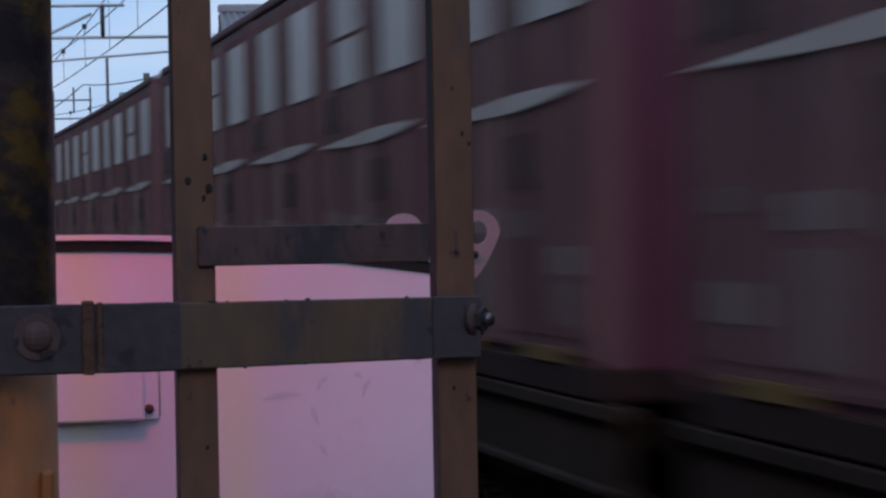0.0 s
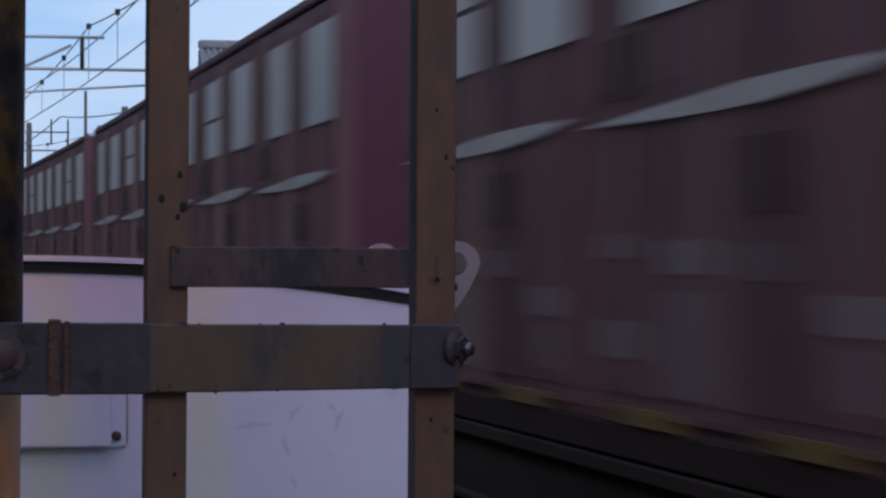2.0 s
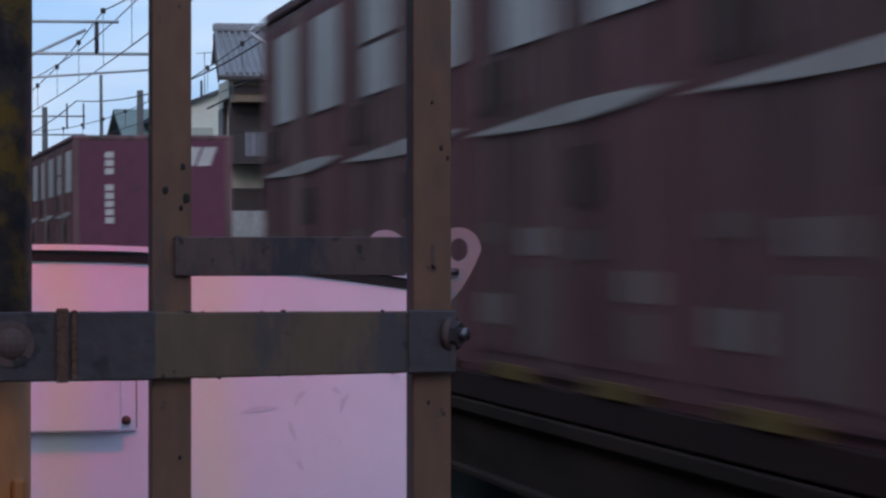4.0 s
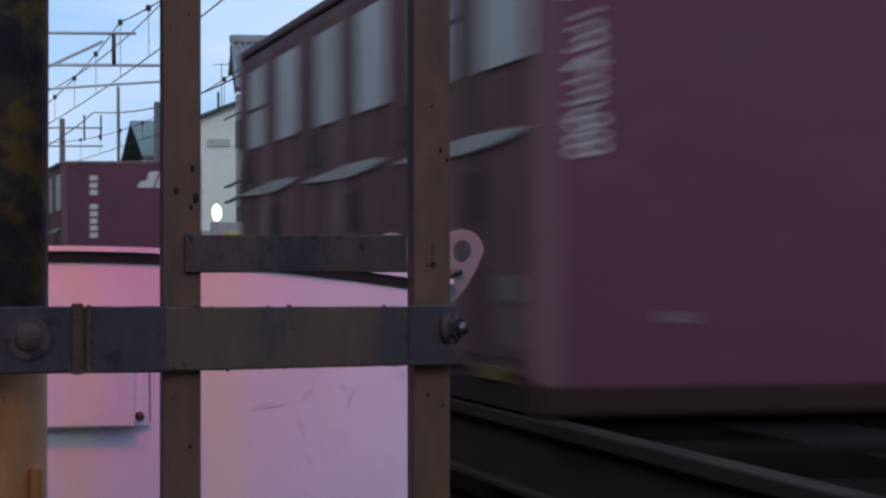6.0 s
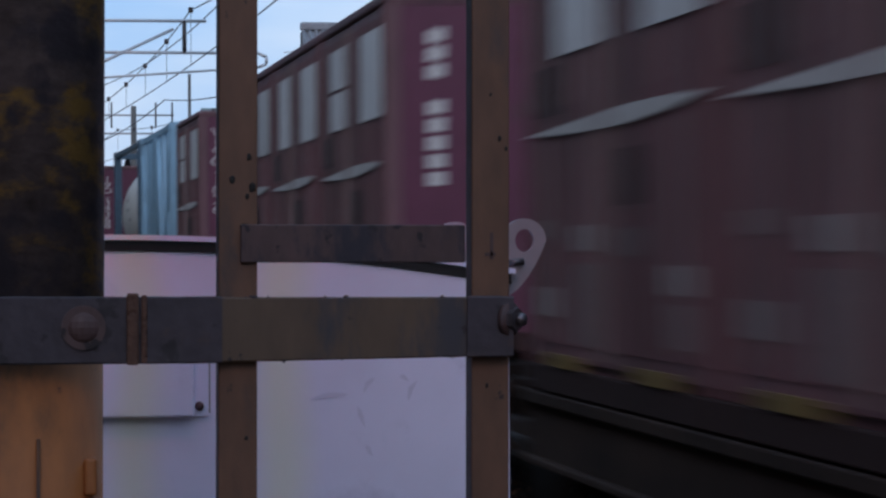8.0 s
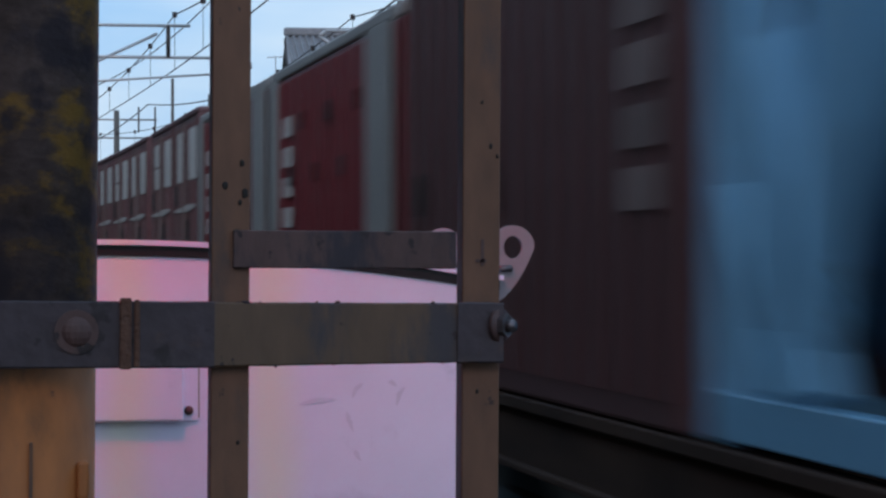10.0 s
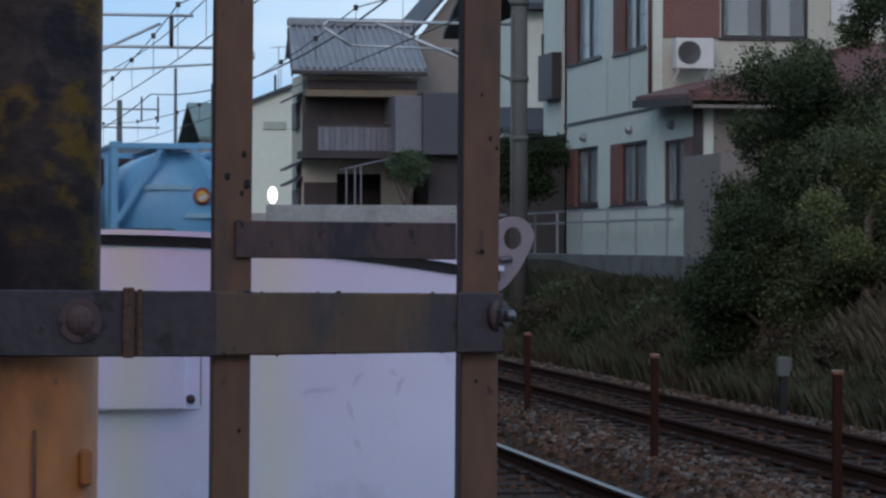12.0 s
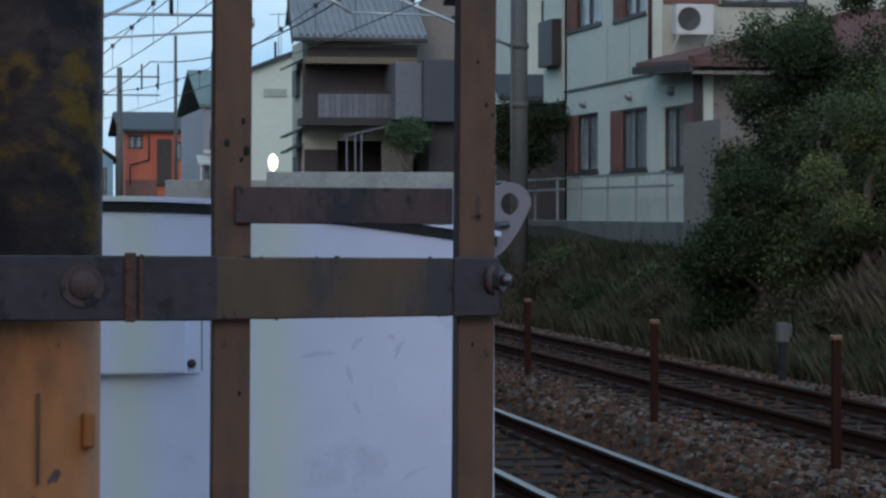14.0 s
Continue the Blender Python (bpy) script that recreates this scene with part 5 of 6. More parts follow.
    # balcony box at the far corner
    part("side_bay", B(11.5, 13, 52.25, 54.0, 3.9, 7.5), STUCCO, root, "projecting stucco bay")
    part("bay_balcony", B(11.3, 11.49, 52.3, 53.6, 4.6, 5.5), FRAMEDARK, root, "dark balcony screen")
    return root


def air_conditioner():
    root = thing("air_conditioner", pose(12.15, 44.93, 4.71), "off-white outdoor air conditioner unit on a pale wall bracket", "air conditioner")
    part("case", B(-0.33, 0.33, -0.16, 0.14, 0.0, 0.52, bevel=0.02), ACWHITE, root)
    bm = bmesh.new()
    tube(bm, (-0.1, -0.166, 0.27), (-0.1, -0.161, 0.27), 0.2, sides=32)
    gr = part("fan_opening", bm, FRAMEDARK, root, "round dark fan opening")
    for k in range(5):
        bm = bmesh.new()
        bmesh.ops.create_cone(bm, cap_ends=False, segments=28, radius1=0.04 + 0.036 * k, radius2=0.046 + 0.036 * k, depth=0.006, matrix=Matrix.Translation((-0.1, -0.172, 0.27)) @ Matrix.Rotation(math.pi / 2, 4, "X"))
        part("guard_ring", bm, GREYP, gr)
    for x in (-0.28, 0.26):
        bm = bmesh.new()
        bar(bm, (x, 0.12, 0.0), (x - 0.02, -0.16, -0.02), 0.03, 0.03)
        bar(bm, (x, -0.14, -0.02), (x - 0.12, 0.25, -0.5), 0.03, 0.03)
        part("bracket_leg", bm, ACWHITE, root, "pale angled bracket leg")


def railing():
    root = thing("railing", pose(0, 0, 0), "thin grey steel railing on a concrete retaining wall", "railing")
    for k in range(8):
        y = 42.6 + k * 2.07
        part("post", B(11.09, 11.13, y, y + 0.04, 1.55, 2.38), GALV, root)
    for z in (2.33, 2.12):
        part("rail", B(11.1, 11.125, 42.3, 58.0, z, z + 0.04), GALV, root)
    w = part("retaining_wall", B(11.0, 11.22, 34.0, 130.0, -0.2, 1.56, bevel=0.02), DARKCONCRETE)
    tagged(w, "stained grey concrete retaining wall", "wall", kind="structure")


def tile_house():
    root = thing("tiled_house", pose(0, 0, 0), "dark two-storey house with a grey tiled roof and balcony", "house", "houses beside the line")
    Fr = lambda u, d, z: (u, 87.0 + d, z)
    part("wall", facade((10.63, 14.2), (1.4, 7.2), [(11.2, 13.4, 4.75, 6.3), (11.75, 13.2, 1.8, 4.0)], 0.2, Fr), CREAM, root, "cream stucco wall")
    part("wall", B(10.63, 10.83, 87.21, 89.8, 1.4, 7.2), CREAM, root)
    part("wall", B(14.0, 14.2, 87.21, 89.8, 1.4, 7.2), CREAM, root)
    # dark sheet across the shallow room stands in for its shade
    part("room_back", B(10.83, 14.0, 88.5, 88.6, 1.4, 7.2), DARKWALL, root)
    # dark sheet over the opening, for the shade of the balcony recess
    part("dark_cladding", B(10.68, 13.5, 86.9, 86.98, 4.7, 6.42), DARKWALL, root, "dark sheet for the shade in the balcony recess")
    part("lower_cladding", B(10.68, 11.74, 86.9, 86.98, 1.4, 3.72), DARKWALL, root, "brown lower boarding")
    part("window_frame", B(11.75, 13.2, 87.06, 87.1, 2.9, 2.97), FRAMEDARK, root)
    part("eave_soffit", B(10.62, 14.15, 85.8, 86.99, 6.42, 6.66), TANBAND, root, "tan eave boards")
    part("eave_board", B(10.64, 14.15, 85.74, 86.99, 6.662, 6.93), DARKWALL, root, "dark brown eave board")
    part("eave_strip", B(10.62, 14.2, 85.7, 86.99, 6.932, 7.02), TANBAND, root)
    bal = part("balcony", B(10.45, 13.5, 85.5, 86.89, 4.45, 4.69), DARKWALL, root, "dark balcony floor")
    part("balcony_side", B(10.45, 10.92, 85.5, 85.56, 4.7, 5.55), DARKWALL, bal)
    for k in range(13):
        x = 10.95 + k * 0.187
        part("balcony_slat", B(x, x + 0.17, 85.5 + 0.015 * (k % 2), 85.53 + 0.015 * (k % 2), 4.7, 5.46), SLATGREY, bal)
    part("balcony_rail", B(10.45, 13.5, 85.47, 85.56, 5.465, 5.54), DARKWALL, bal)
    for x in (10.46, 13.42):
        part("balcony_post", B(x, x + 0.08, 85.57, 85.65, 4.7, 6.41), DARKWALL, bal)
    roof_slab("roof", [(10.12, 85.3, 7.15), (14.4, 85.3, 7.15), (14.4, 88.4, 8.75), (10.34, 88.4, 8.75)], 0.1, TILEGREY, root, "grey tiled slope")
    roof_slab("roof", [(10.42, 90.0, 7.87), (10.34, 88.4, 8.75), (14.4, 88.4, 8.75), (14.4, 90.0, 7.87)], 0.1, TILEGREY, root)
    bm0 = bmesh.new()
    tube(bm0, (0, 85.28, 7.27), (0, 88.4, 8.88), 0.06, sides=8)
    me = mesh("tile_roll", bm0, TILEGREY)
    for k in range(20):
        r = part("tile_roll", me, TILEGREY, root)
        r.location = (10.38 + k * 0.209, 0, 0)
    bm = bmesh.new()
    box(bm, 10.3, 14.45, 88.2, 88.6, 8.83, 9.1, bevel=0.06)
    part("ridge", bm, TILEGREY, root, "heavy grey ridge tiles")
    bm = bmesh.new()
    bar(bm, (10.1, 85.28, 7.08), (10.32, 88.4, 8.68), 0.05, 0.2)
    part("barge_board", bm, DARKWALL, root)
    part("eave_gutter", B(10.07, 14.4, 85.15, 85.3, 7.06, 7.2, bevel=0.03), FRAMEDARK, root)
    part("side_window", B(10.5, 10.62, 87.6, 88.8, 5.45, 6.3), FRAMEDARK, root)
    part("side_door", B(10.52, 10.62, 87.3, 88.8, 2.2, 3.5), FRAMEDARK, root)
    for zz in (6.3, 4.1, 3.6):
        roof_slab("side_canopy", [(10.1, 86.8, zz), (10.62, 86.8, zz + 0.25), (10.62, 88.6, zz + 0.25), (10.1, 88.6, zz)], 0.07, ROOFDARK, root)
    cp = roof_slab("carport", [(11.6, 84.2, 4.05), (13.1, 84.2, 4.4), (13.1, 85.4, 4.4), (11.6, 85.4, 4.05)], 0.05, SLATGREY, root, "pale carport canopy")
    for x in (11.66, 11.93, 12.12):
        part("carport_post", B(x, x + 0.045, 84.25, 84.3, 1.4, 4.05 + 0.23 * (x - 11.6)), SLATGREY, cp)
    part("door_panel", B(14.9, 15.45, 86.2, 86.4, 2.3, 3.95), ACWHITE, root, "pale door panel")
    return root


def plain_house(name, label, x0, x1, y0, y1, z1, ridge, wall_mat, roof_mat, holes, overhang=0.4, gable=True):
    root = thing(name, pose(0, 0, 0), label, "house", "houses beside the line")
    Fr = lambda u, d, z: (u, y0 + d, z)
    Sd = lambda u, d, z: (x0 + d, u, z)
    part("wall", facade((x0, x1), (1.3, z1), [h for h in holes if h[0] >= x0 - 0.01 and h[1] <= x1 + 0.01], 0.2, Fr), wall_mat, root)
    for h in holes:
        window(root, Fr, *h, shutter=0.0)
    part("wall", B(x0, x0 + 0.2, y0 + 0.201, y1, 1.3, z1), wall_mat, root)
    part("wall", B(x1 - 0.2, x1, y0 + 0.201, y1, 1.3, z1), wall_mat, root)
    part("wall", B(x0 + 0.2, x1 - 0.2, y1 - 0.2, y1, 1.3, z1), wall_mat, root)
    o = overhang
    if gable:
        xm = (x0 + x1) / 2
        roof_slab("roof", [(x0 - o, y0 - o, z1 - 0.1), (xm, y0 - o, ridge), (xm, y1 + o, ridge), (x0 - o, y1 + o, z1 - 0.1)], 0.14, roof_mat, root)
        roof_slab("roof", [(xm, y0 - o, ridge), (x1 + o, y0 - o, z1 - 0.1), (x1 + o, y1 + o, z1 - 0.1), (xm, y1 + o, ridge)], 0.14, roof_mat, root)
        bm = bmesh.new()
        a = [bm.verts.new(p) for p in ((x0, y0, z1), (x1, y0, z1), (xm, y0, ridge - 0.02))]
        b = [bm.verts.new((v.co.x, y0 + 0.2, v.co.z)) for v in a]
        bm.faces.new(a)
        bm.faces.new(b[::-1])
        part("gable", bm, wall_mat, root)
    else:
        ym = (y0 + y1) / 2
        roof_slab("roof", [(x0 - o, y0 - o, z1), (x1 + o, y0 - o, z1), (x1 + o, ym, ridge), (x0 - o, ym, ridge)], 0.14, roof_mat, root)
        roof_slab("roof", [(x0 - o, ym, ridge), (x1 + o, ym, ridge), (x1 + o, y1 + o, z1), (x0 - o, y1 + o, z1)], 0.14, roof_mat, root)
    return root


white_house()
air_conditioner()
railing()
tile_house()
plain_house("pink_house", "pinkish-brown stucco house with a dark steep roof", 14.35, 19.5, 88.0, 95.0, 8.2, 11.5, PINKWALL, ROOFDARK, [(15.2, 16.4, 5.2, 6.4)])
gh = thing("grey_annex", pose(0, 0, 0), "windowless grey metal-clad annex", "annex", "houses beside the line")
part("pale_side", B(13.27, 14.12, 84.6, 88, 4.62, 6.4, bevel=0.02), ANNEXGREY, gh, "lighter grey metal siding")
part("dark_front", B(14.125, 15.6, 84.4, 87.99, 4.55, 6.5, bevel=0.02), mat("charcoal_siding", (0.065, 0.065, 0.075), 0.7, scale=1.0, vary=0.1, bump=0.05), gh, "charcoal siding")
part("support_wall", B(14.4, 15.6, 85.0, 87.98, 1.4, 4.54), DARKWALL, gh)
plain_house("pale_green_house", "pale green sided house with a shallow dark roof", 10.6, 16.4, 108, 118, 7.1, 8.25, PALEGREEN, ROOFDARK, [], overhang=0.3)
part("wall_vent", B(11.65, 12.55, 107.93, 107.99, 6.3, 6.6), mat("faded_green_panel", (0.36, 0.4, 0.34), 0.8, scale=1.5, vary=0.15, bump=0.05), bpy.data.objects["pale_green_house"], "faded grey wall panel")
plain_house("grey_house", "grey weathered house with a grey-green roof", 9.62, 11.4, 112, 124, 6.0, 7.7, GREYWALL, ROOFGREEN, [(9.85, 10.3, 4.2, 5.1), (10.45, 10.95, 4.2, 5.1), (9.8, 10.9, 2.2, 3.2)], gable=False, overhang=0.2)
gp = bpy.data.objects["grey_house"]
roof_slab("porch_roof", [(9.3, 110.9, 3.62), (11.4, 110.9, 3.62), (11.4, 111.98, 3.95), (9.3, 111.98, 3.95)], 0.1, ACWHITE, gp, "pale porch roof")
for x in (9.38, 9.78, 10.3, 10.8):
    part("porch_post", B(x, x + 0.07, 110.95, 111.02, 1.3, 3.61), ACWHITE, gp, "pale porch post")
part("balcony_front", B(9.55, 11.2, 111.55, 111.65, 4.1, 4.25), ACWHITE, gp, "pale window ledge")
plain_house("coral_house", "coral orange stucco house with a dark roof", 8.68, 12.4, 152, 162, 6.15, 7.3, CORAL, ROOFDARK, [(8.88, 9.66, 5.25, 5.95), (11.4, 12.2, 4.6, 5.6)], gable=False)
co = bpy.data.objects["coral_house"]
part("window_hood", B(8.8, 9.74, 151.8, 151.98, 5.96, 6.06), BRICKRED, co, "red-brown window hood")
part("dark_bay", B(10.45, 11.2, 151.8, 151.99, 3.2, 5.75, bevel=0.02), DARKWALL, co, "dark recessed door bay")
part("lower_band", B(8.68, 10.44, 151.9, 151.99, 2.2, 3.5), BRICKRED, co, "dark red lower wall")
dp = bmesh.new()
for a, b in (((10.0, 151.9, 6.0), (10.0, 151.9, 4.6)), ((10.0, 151.9, 4.6), (8.95, 151.9, 4.3)), ((8.95, 151.9, 4.3), (8.95, 151.9, 3.2))):
    tube(dp, a, b, 0.04, sides=8)
part("drain_pipe", dp, FRAMEDARK, co, "dark crooked drain pipe", True)
plain_house("pale_blue_house", "small pale blue house with a dark gable roof", 5.4, 8.45, 160, 170, 4.7, 5.9, PALEBLUE, ROOFDARK, [(7.5, 8.1, 2.6, 4.3)])
plain_house("dark_roofed_house", "white house with dark tiled eaves behind the pole", 12.0, 17.0, 58.0, 66.0, 6.8, 8.4, STUCCO, ROOFDARK, [(12.3, 13.0, 4.9, 6.3), (13.4, 14.6, 4.9, 6.3)], gable=False)
roof_slab("lower_eave", [(11.2, 57.2, 4.1), (13.4, 57.2, 4.1), (13.4, 57.99, 4.6), (11.2, 57.99, 4.6)], 0.1, ROOFDARK, bpy.data.objects["dark_roofed_house"])
# dark sheet added for the recess's shade and the brownish wall there
part("lower_boarding", B(11.3, 15.0, 57.9, 57.985, 1.4, 4.05), DARKWALL, bpy.data.objects["dark_roofed_house"], "dark brown sheet for the brown wall and dim recess")

def tv_antenna():
    root = thing("tv_antenna", pose(12.7, 112.0, 7.85), "thin grey television antenna on the pale green house's roof", "antenna")
    part("mast", tube(bmesh.new(), (0, 0, -0.1), (0, 0, 2.05), 0.022, sides=8), GALV, root, smooth=True)
    part("boom", tube(bmesh.new(), (-0.35, 0, 1.98), (0.3, 0, 2.02), 0.016, sides=6), GALV, root)
    for q in range(6):
        x = -0.32 + q * 0.12
        part("element", tube(bmesh.new(), (x, -0.18, 1.99), (x, 0.18, 1.99), 0.01, sides=6), GALV, root)
    for q in (-1, 1):
        part("stay_leg", tube(bmesh.new(), (0.2 * q, 0, -0.1), (0, 0, 0.35), 0.014, sides=6), GALV, root)


tv_antenna()
ch = thing("roof_pipe", pose(12.45, 111.0, 7.7), "short dark vent pipe on the pale green house's roof", "pipe")
part("pipe", tube(bmesh.new(), (0, 0, -0.1), (0, 0, 0.95), 0.05, sides=12), FRAMEDARK, ch)

# boundary wall along the far houses
fw = part("block_wall", B(9.0, 17.0, 82.5, 82.66, 1.3, 2.93, bevel=0.02), CONCRETE)
tagged(fw, "low grey concrete block wall before the houses", "wall", kind="structure")
fw2 = part("block_wall", B(7.6, 12.5, 106.0, 106.16, 1.3, 2.95, bevel=0.02), CONCRETE)
tagged(fw2, "low grey concrete block wall before the houses", "wall", kind="structure")

# unseen plain wall, added to keep sky light off the near side
nw = part("wall_west", B(-5.6, -5.0, -30, 120, -0.3, 8.5), SHADEWALL)
tagged(nw, "unseen plain dark brown wall shading the near side", "wall", kind="structure")


def yard_lamp():
    root = thing("yard_lamp", pose(11.74, 105.5, 1.6), "lit round lamp before the pale green house", "lamp")
    bm = bmesh.new()
    tube(bm, (0, 0, -0.3), (0, 0, 1.75), 0.04, sides=10)
    part("lamp_post", bm, GRIME, root)
    bm = bmesh.new()
    bmesh.ops.create_uvsphere(bm, u_segments=20, v_segments=12, radius=0.19, matrix=Matrix.Translation((0, 0, 2.03)) @ Matrix.Diagonal((1, 1, 1.75, 1)))
    part("lamp_globe", bm, LAMPGLOW, root, "glowing pale yellow globe", True)


yard_lamp()


# ---------- line-side posts, poles and wires ----------
def marker_post(x, y, h):
    root = thing("marker_post", pose(x, y, -0.08), "slim rusty post with an orange cap between the tracks", "post", "marker posts between the tracks")
    part("shaft", B(-0.03, 0.03, -0.028, 0.028, -0.2, h, bevel=0.006), RAILSIDE, root)
    part("cap", B(-0.036, 0.036, -0.034, 0.034, h + 0.001, h + 0.035, bevel=0.008), mat("orange_cap_paint", (0.2, 0.085, 0.045), 0.5, scale=6, vary=0.2, bump=0.05), root, "orange reflective cap")


for x, y, h in ((5.79, 17.7, 0.93), (5.625, 22.0, 0.87), (5.875, 28.4, 0.84)):
    marker_post(x, y, h)

jb = thing("junction_box", pose(8.75, 28.6, -0.14), "small grey junction box on a black post", "box")
part("stand", B(-0.035, 0.035, -0.035, 0.035, -0.1, 0.439), GASKET, jb, "black post")
part("box", B(-0.065, 0.065, -0.05, 0.05, 0.44, 0.65, bevel=0.012), POLEC, jb, "grey metal box")
part("box_lid", B(0.066, 0.095, -0.04, 0.04, 0.5, 0.64, bevel=0.008), POLEC, jb)

wr = thing("white_rag", pose(6.95, 31.6, -0.11), "crumpled white scrap lying between the rails", "litter")
bm = bmesh.new()
bmesh.ops.create_icosphere(bm, subdivisions=3, radius=0.1, matrix=Matrix.Diagonal((1.5, 1.0, 0.45, 1)))
for v in bm.verts:
    v.co += v.co.normalized() * 0.05 * noise.noise(v.co * 14)
part("scrap", bm, ACWHITE, wr)


def pole(x, y, z, h, r, label="weathered concrete catenary pole with steel bands"):
    root = thing("catenary_pole", pose(x, y, z), label, "pole", "catenary poles")
    bm = bmesh.new()
    tube(bm, (0, 0, -0.3), (0, 0, h), r, r * 0.82, sides=24)
    part("shaft", bm, POLEC, root, "round concrete shaft", True)
    for q in (4.75, 3.7, 6.1):
        if q < h:
            bm = bmesh.new()
            tube(bm, (0, 0, q - 0.05), (0, 0, q + 0.05), r * 1.04, sides=24)
            part("pole_band", bm, POLEC, root, "steel band", True)
    return root


def arm(parent, pts, r=0.03, material=None, name="arm_pipe"):
    bm = bmesh.new()
    for a, b in zip(pts, pts[1:]):
        tube(bm, a, b, r, sides=10)
    part(name, bm, material or PIPEWHITE, parent, smooth=True)


p = pole(9.63, 47.3, -0.1, 8.5, 0.165)
arm(p, [(-0.16, 0, 5.72), (-3.4, 0, 5.72), (-3.5, 0, 5.62), (-3.0, 0, 5.3)])
arm(p, [(-0.16, 0, 4.75), (-2.6, 0, 5.72)])
arm(p, [(-3.0, 0, 5.3), (-1.2, 0, 5.26)], 0.02)
arm(p, [(-1.0, 0, 5.3), (-1.0, 0, 5.12), (-1.2, 0, 5.26)], 0.03, FRAMEDARK, "insulator")
arm(p, [(-0.15, -0.08, 5.9), (-0.15, -0.08, 0.2)], 0.022, POLEC, "cable_conduit")

q = pole(0.9, 50.0, -0.3, 8.5, 0.165)
arm(q, [(0.16, 0, 5.62), (4.15, 0, 5.62), (4.3, 0, 5.55), (4.3, 0, 5.42), (4.15, 0, 5.36)])
arm(q, [(0.16, 0, 5.08), (4.15, 0, 5.36)], 0.022)
arm(q, [(0.16, 0, 4.9), (2.6, 0, 6.05)])
arm(q, [(0.16, 0, 6.2), (3.2, 0, 6.2)])
arm(q, [(2.8, 0, 6.2), (2.8, 0, 5.62)], 0.04, FRAMEDARK, "insulator")


def truss(x, y, z, h, label, wide=0.16, arms=True):
    root = thing("line_mast", pose(x, y, z), label, "mast", "far line masts")
    bm = bmesh.new()
    tube(bm, (0, 0, 0), (0, 0, h), wide, wide * 0.75, sides=14)
    part("shaft", bm, POLEC, root, smooth=True)
    if arms:
        for zz in (h - 0.5, h - 1.5):
            arm(root, [(-2.4, 0, zz), (2.2, 0, zz)], 0.05, GALV, "cross_arm")
        for xx in (-2.3, -1.2, 1.2, 2.1):
            arm(root, [(xx, 0, h - 1.2), (xx, 0, h + 0.2)], 0.05, FRAMEDARK, "insulator")
    return root


truss(8.28, 150, 1.2, 8.4, "far concrete mast with steel cross arms", 0.2)
truss(10.2, 135, 1.5, 8.9, "slim dark steel mast beside the far track", 0.1, False)
truss(8.52, 95, 1.0, 6.3, "plain concrete mast beside the far track", 0.15, False)
truss(5.0, 190, 1.0, 8.0, "far concrete mast with steel cross arms", 0.22)

# gantry beams across the line far off
for y, z in ((165, 7.2), ):
    gt = thing("catenary_gantry", pose(0, y, 0), "thin steel portal beam across the far tracks", "gantry", "far gantries")
    dx = bend(y)[0]
    arm(gt, [(dx + 1, 0, z), (dx + 12, 0, z)], 0.06, GALV, "beam_chord")
    for x in (1.0, 12.0):
        arm(gt, [(dx + x, 0, -0.4), (dx + x, 0, z)], 0.12, POLEC, "gantry_leg")
    arm(gt, [(dx + 3.4, 0, z), (dx + 8, 0, z - 1.0)], 0.04, GALV, "brace")


def wire(name, label, cx, z, r, sag=0.0, span=50.0, y0=-20, y1=200, knots=0, drop=None):
    cu = bpy.data.curves.new(name, "CURVE")
    cu.dimensions, cu.bevel_depth, cu.bevel_resolution = "3D", r, 1
    sp = cu.splines.new("POLY")
    ys = [y0 + (y1 - y0) * i / 88 for i in range(89)]
    sp.points.add(len(ys) - 1)

    def zat(y):
        f = ((y % span) / span) * 2 - 1
        return z - sag * (1 - f * f)

    for pt, y in zip(sp.points, ys):
        pt.co = (cx + bend(y)[0], y, zat(y), 1)
    ob = new(name, cu)
    cu.materials.append(WIRE)
    tagged(ob, label, "wire", "overhead wires")
    if knots:
        y = 35.0
        me = bpy.data.meshes.get("wire_clip") or mesh("wire_clip", tube(bmesh.new(), (0, 0, -0.05), (0, 0, 0.05), 0.045, sides=8), FRAMEDARK)
        while y < 140:
            c = part("wire_clip", me, FRAMEDARK, ob)
            c.location = (cx + bend(y)[0], y, zat(y))
            if drop:
                bm = bmesh.new()
                tube(bm, (0, 0, drop - zat(y)), (0, 0, 0), 0.006, sides=5)
                d = part("dropper", bm, WIRE, ob)
                d.location = c.location
            y += knots
    return ob


for cx in (NEAR, FAR):
    wire("contact_wire", "taut dark overhead contact wire", cx, 5.1, 0.011)
    wire("messenger_wire", "sagging messenger wire with droppers", cx, 6.1, 0.012, 0.55, 50, knots=5.0, drop=5.1)
wire("feeder_wire", "thick dark feeder cable along the poles", 9.0, 7.2, 0.022, 0.8, 50)
wire("feeder_wire", "thick dark feeder cable along the poles", 1.6, 7.0, 0.018, 0.6, 50, knots=6.0)
wire("feeder_wire", "thick dark feeder cable along the poles", 5.6, 7.4, 0.014, 0.5, 50)


# ---------- vegetation on the bank ----------
SHRUB = "dense dark green evergreen shrub on the bank"
tree("dark_shrub", 10.98, 35.0, 0.6, 3.9, 1.3, SHRUB, LEAFDARK, 80000, 0.034, 3, clumps=58, second=LEAFMID, lobe=0.6, span=(0.2, 0.93))
tree("dark_tree", 11.95, 34.4, 0.7, 4.6, 0.95, "tall dark green tree on the bank behind the shrubs", LEAFDARK, 30000, 0.036, 4, clumps=34, second=LEAFMID, span=(0.3, 0.97), lobe=0.6)
tree("dark_shrub", 9.95, 33.4, 0.2, 2.4, 0.95, SHRUB, LEAFDARK, 30000, 0.034, 5, clumps=10, second=LEAFMID)
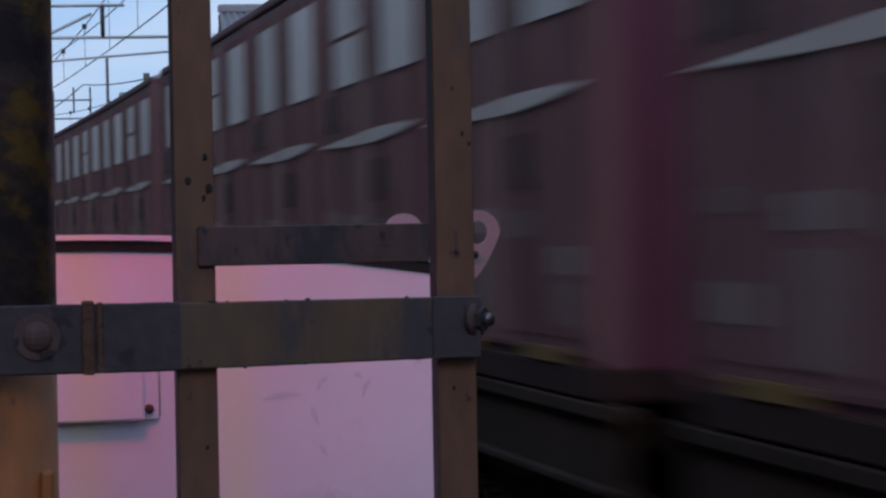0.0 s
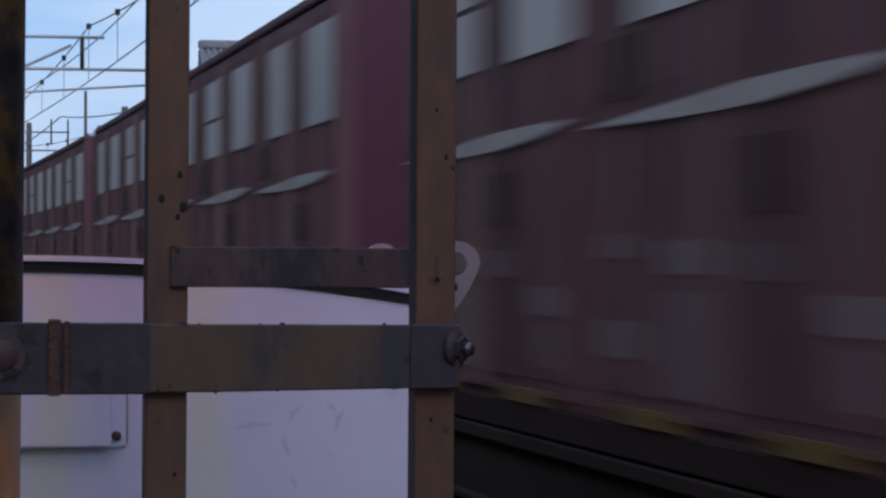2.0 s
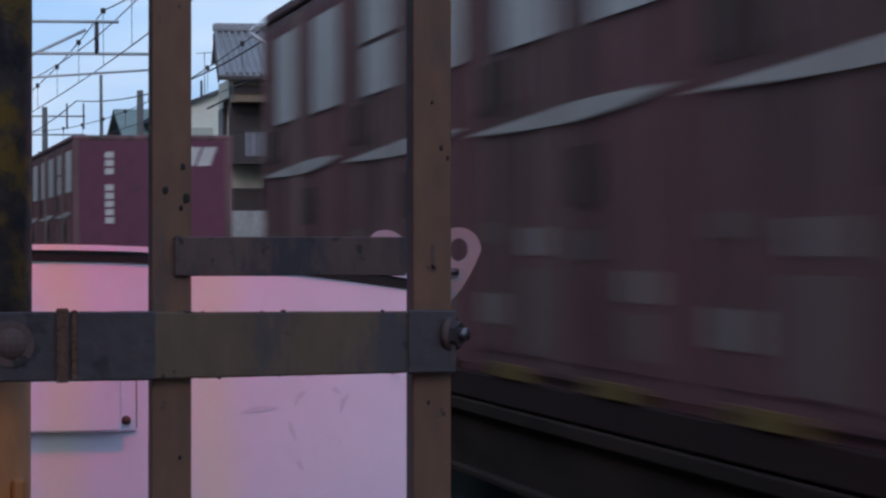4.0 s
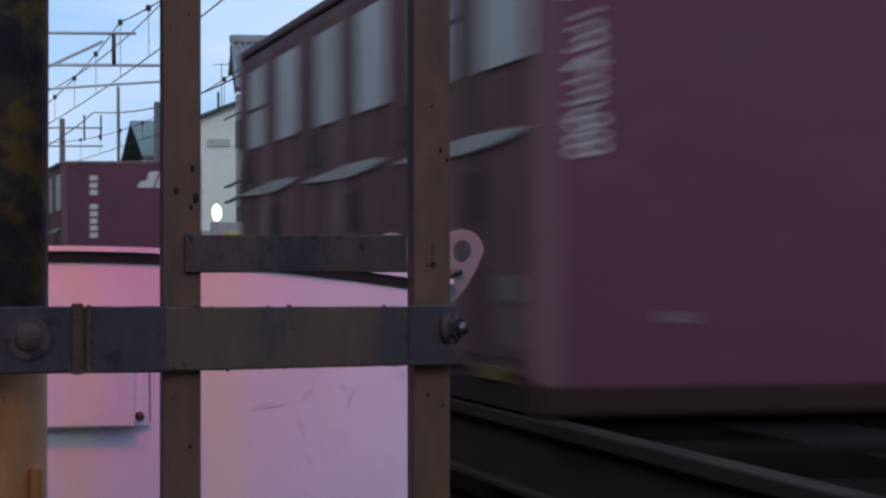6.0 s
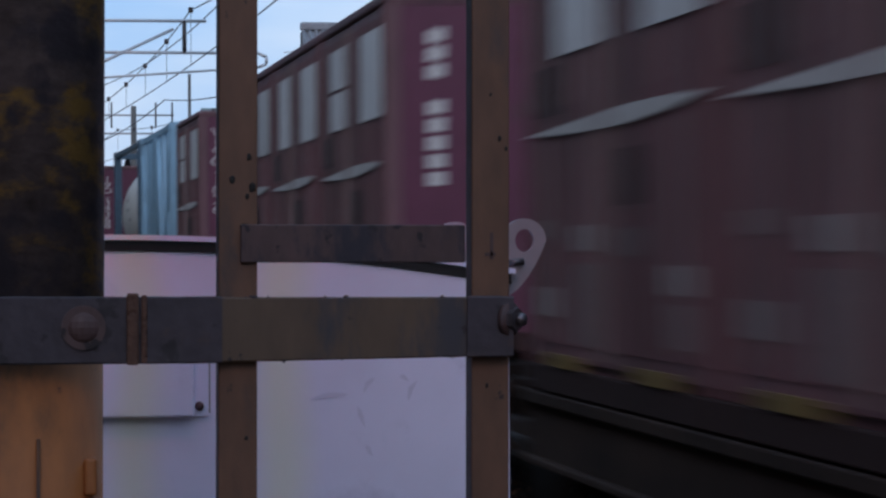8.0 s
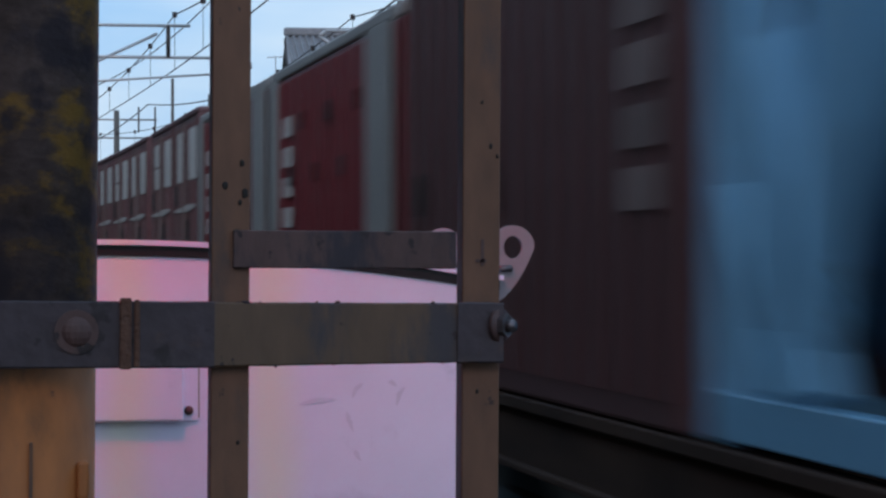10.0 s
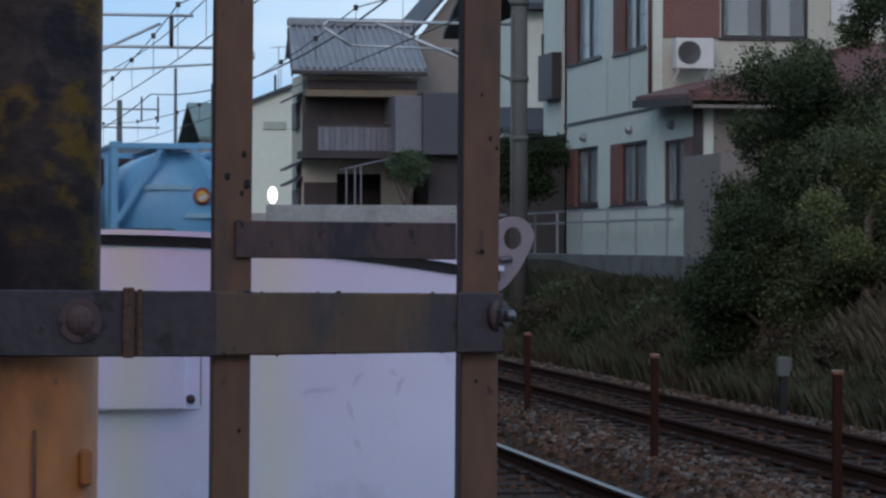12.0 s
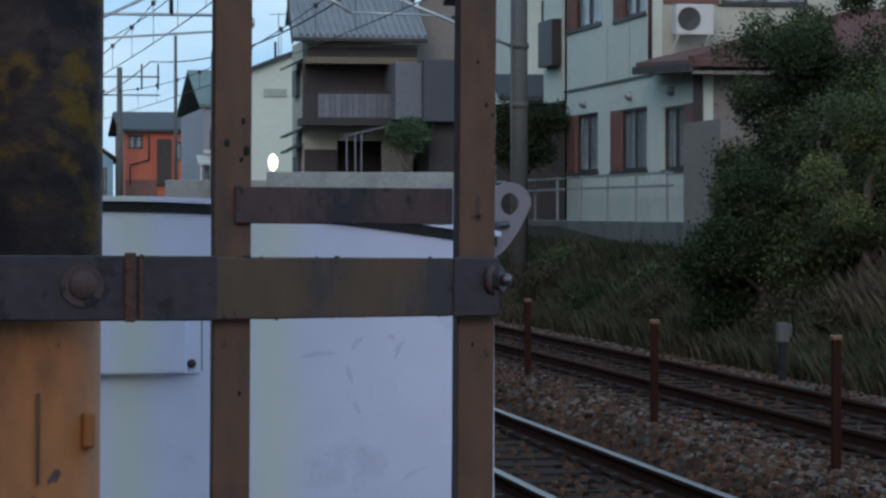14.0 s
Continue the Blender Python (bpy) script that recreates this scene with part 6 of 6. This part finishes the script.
tree("dark_shrub", 12.35, 34.0, 1.0, 3.2, 1.2, SHRUB, LEAFDARK, 38000, 0.038, 9, clumps=12, second=LEAFMID)
tree("yellow_green_shrub", 10.75, 31.8, 0.3, 3.1, 0.95, "leafy shrub with pale yellow-green shoots on the bank", LEAFMID, 34000, 0.026, 11, clumps=34, second=LEAFYELLOW, lobe=0.65)
tree("young_tree", 11.5, 32.0, 0.9, 4.2, 0.8, "slender young tree with sparse upright shoots", LEAFMID, 9000, 0.036, 13, clumps=12, squash=1.7)
tree("dark_shrub", 10.6, 36.8, 0.3, 2.0, 0.55, "slim pointed green bush against the wall", LEAFMID, 20000, 0.026, 15, clumps=12, squash=2.2)
tree("pruned_pine", 13.53, 84.0, 1.75, 3.2, 0.62, "small rounded garden pine", LEAFPINE, 18000, 0.05, 17, clumps=13, span=(0.66, 0.84))
tree("garden_tree", 10.6, 52.0, 1.4, 2.75, 0.95, "dark garden tree beside the house", LEAFDARK, 24000, 0.042, 19, clumps=20, squash=0.6, span=(0.5, 0.82), lobe=0.85)
tree("garden_tree", 12.0, 62.0, 1.4, 3.0, 0.9, "dark garden tree beside the house", LEAFDARK, 12000, 0.05, 21, clumps=8)
for sx, sy, sz, st, sp, sd in ((9.95, 34.2, 0.0, 1.75, 0.85, 41), (10.55, 33.2, 0.1, 2.1, 1.05, 42), (11.3, 33.0, 0.35, 2.7, 1.15, 43), (12.3, 32.5, 0.8, 2.7, 1.15, 44), (11.7, 31.0, 0.6, 2.0, 0.9, 45)):
    tree("dark_shrub", sx, sy, sz, st, sp, SHRUB, LEAFDARK if sd % 2 else LEAFMID, 26000, 0.038, sd, clumps=12, squash=0.95)
for k in range(9):
    tree("low_shrub", 10.5 + 0.25 * (k % 3), 40.5 + 2.1 * k, 0.4, 0.45 + 0.15 * (k % 2), 0.6, "low dark scrub against the retaining wall", LEAFMID if k % 3 == 0 else LEAFDARK, 5200, 0.042, 60 + k, clumps=7)
scrub = random.Random(77)
for k in range(16):
    tree("low_shrub", scrub.uniform(9.65, 10.5), 26.5 + 1.9 * k, 0.0, scrub.uniform(0.5, 0.8), scrub.uniform(0.45, 0.75), "low tangled dark scrub on the railway bank", (LEAFDARK, GREENGRASS, DRYGRASS, DRYGRASS)[k % 4], 5200, 0.032, 90 + k, clumps=7, squash=0.7)
grass("bank_grass", "tall green weeds on the railway bank", [(9.3, 11.0, 27, 60), (9.2, 10.4, 24, 45), (9.4, 11.0, 38, 56)], 52000, 0.36, GREENGRASS, 31)
grass("dry_grass", "dry brown pampas grass on the railway bank", [(10.0, 11.4, 27, 31), (10.2, 11.2, 27.5, 30)], 16000, 0.5, DRYGRASS, 33)
grass("bank_grass", "dark low undergrowth at the foot of the bank", [(9.2, 9.9, 22, 60), (9.4, 11.0, 24, 60)], 30000, 0.34, DRYGRASS, 35)


# ---------- movement ----------
def motions():
    for ob, u, z in MOVING:
        rows = []
        for k in range(29):
            t = k * 0.5
            s = TAIL_Y + SPEED * (t - TAIL_AT) + u
            if k in (0, 14, 28) or 20 < s < 135:
                rows.append((t, on_track(s, z)))
        walk(ob, rows)
    # the unseen warning lamp turns to the cabinet and away in place of flashing
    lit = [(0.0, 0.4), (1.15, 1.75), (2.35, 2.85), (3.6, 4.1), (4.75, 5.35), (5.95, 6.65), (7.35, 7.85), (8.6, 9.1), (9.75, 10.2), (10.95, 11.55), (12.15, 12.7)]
    # the weak pose stands in for the second, alternating lamp
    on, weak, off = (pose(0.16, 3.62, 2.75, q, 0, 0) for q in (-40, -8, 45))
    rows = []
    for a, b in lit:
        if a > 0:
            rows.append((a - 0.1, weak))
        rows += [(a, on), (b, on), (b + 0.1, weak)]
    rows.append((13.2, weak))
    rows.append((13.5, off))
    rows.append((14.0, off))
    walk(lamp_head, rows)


motions()
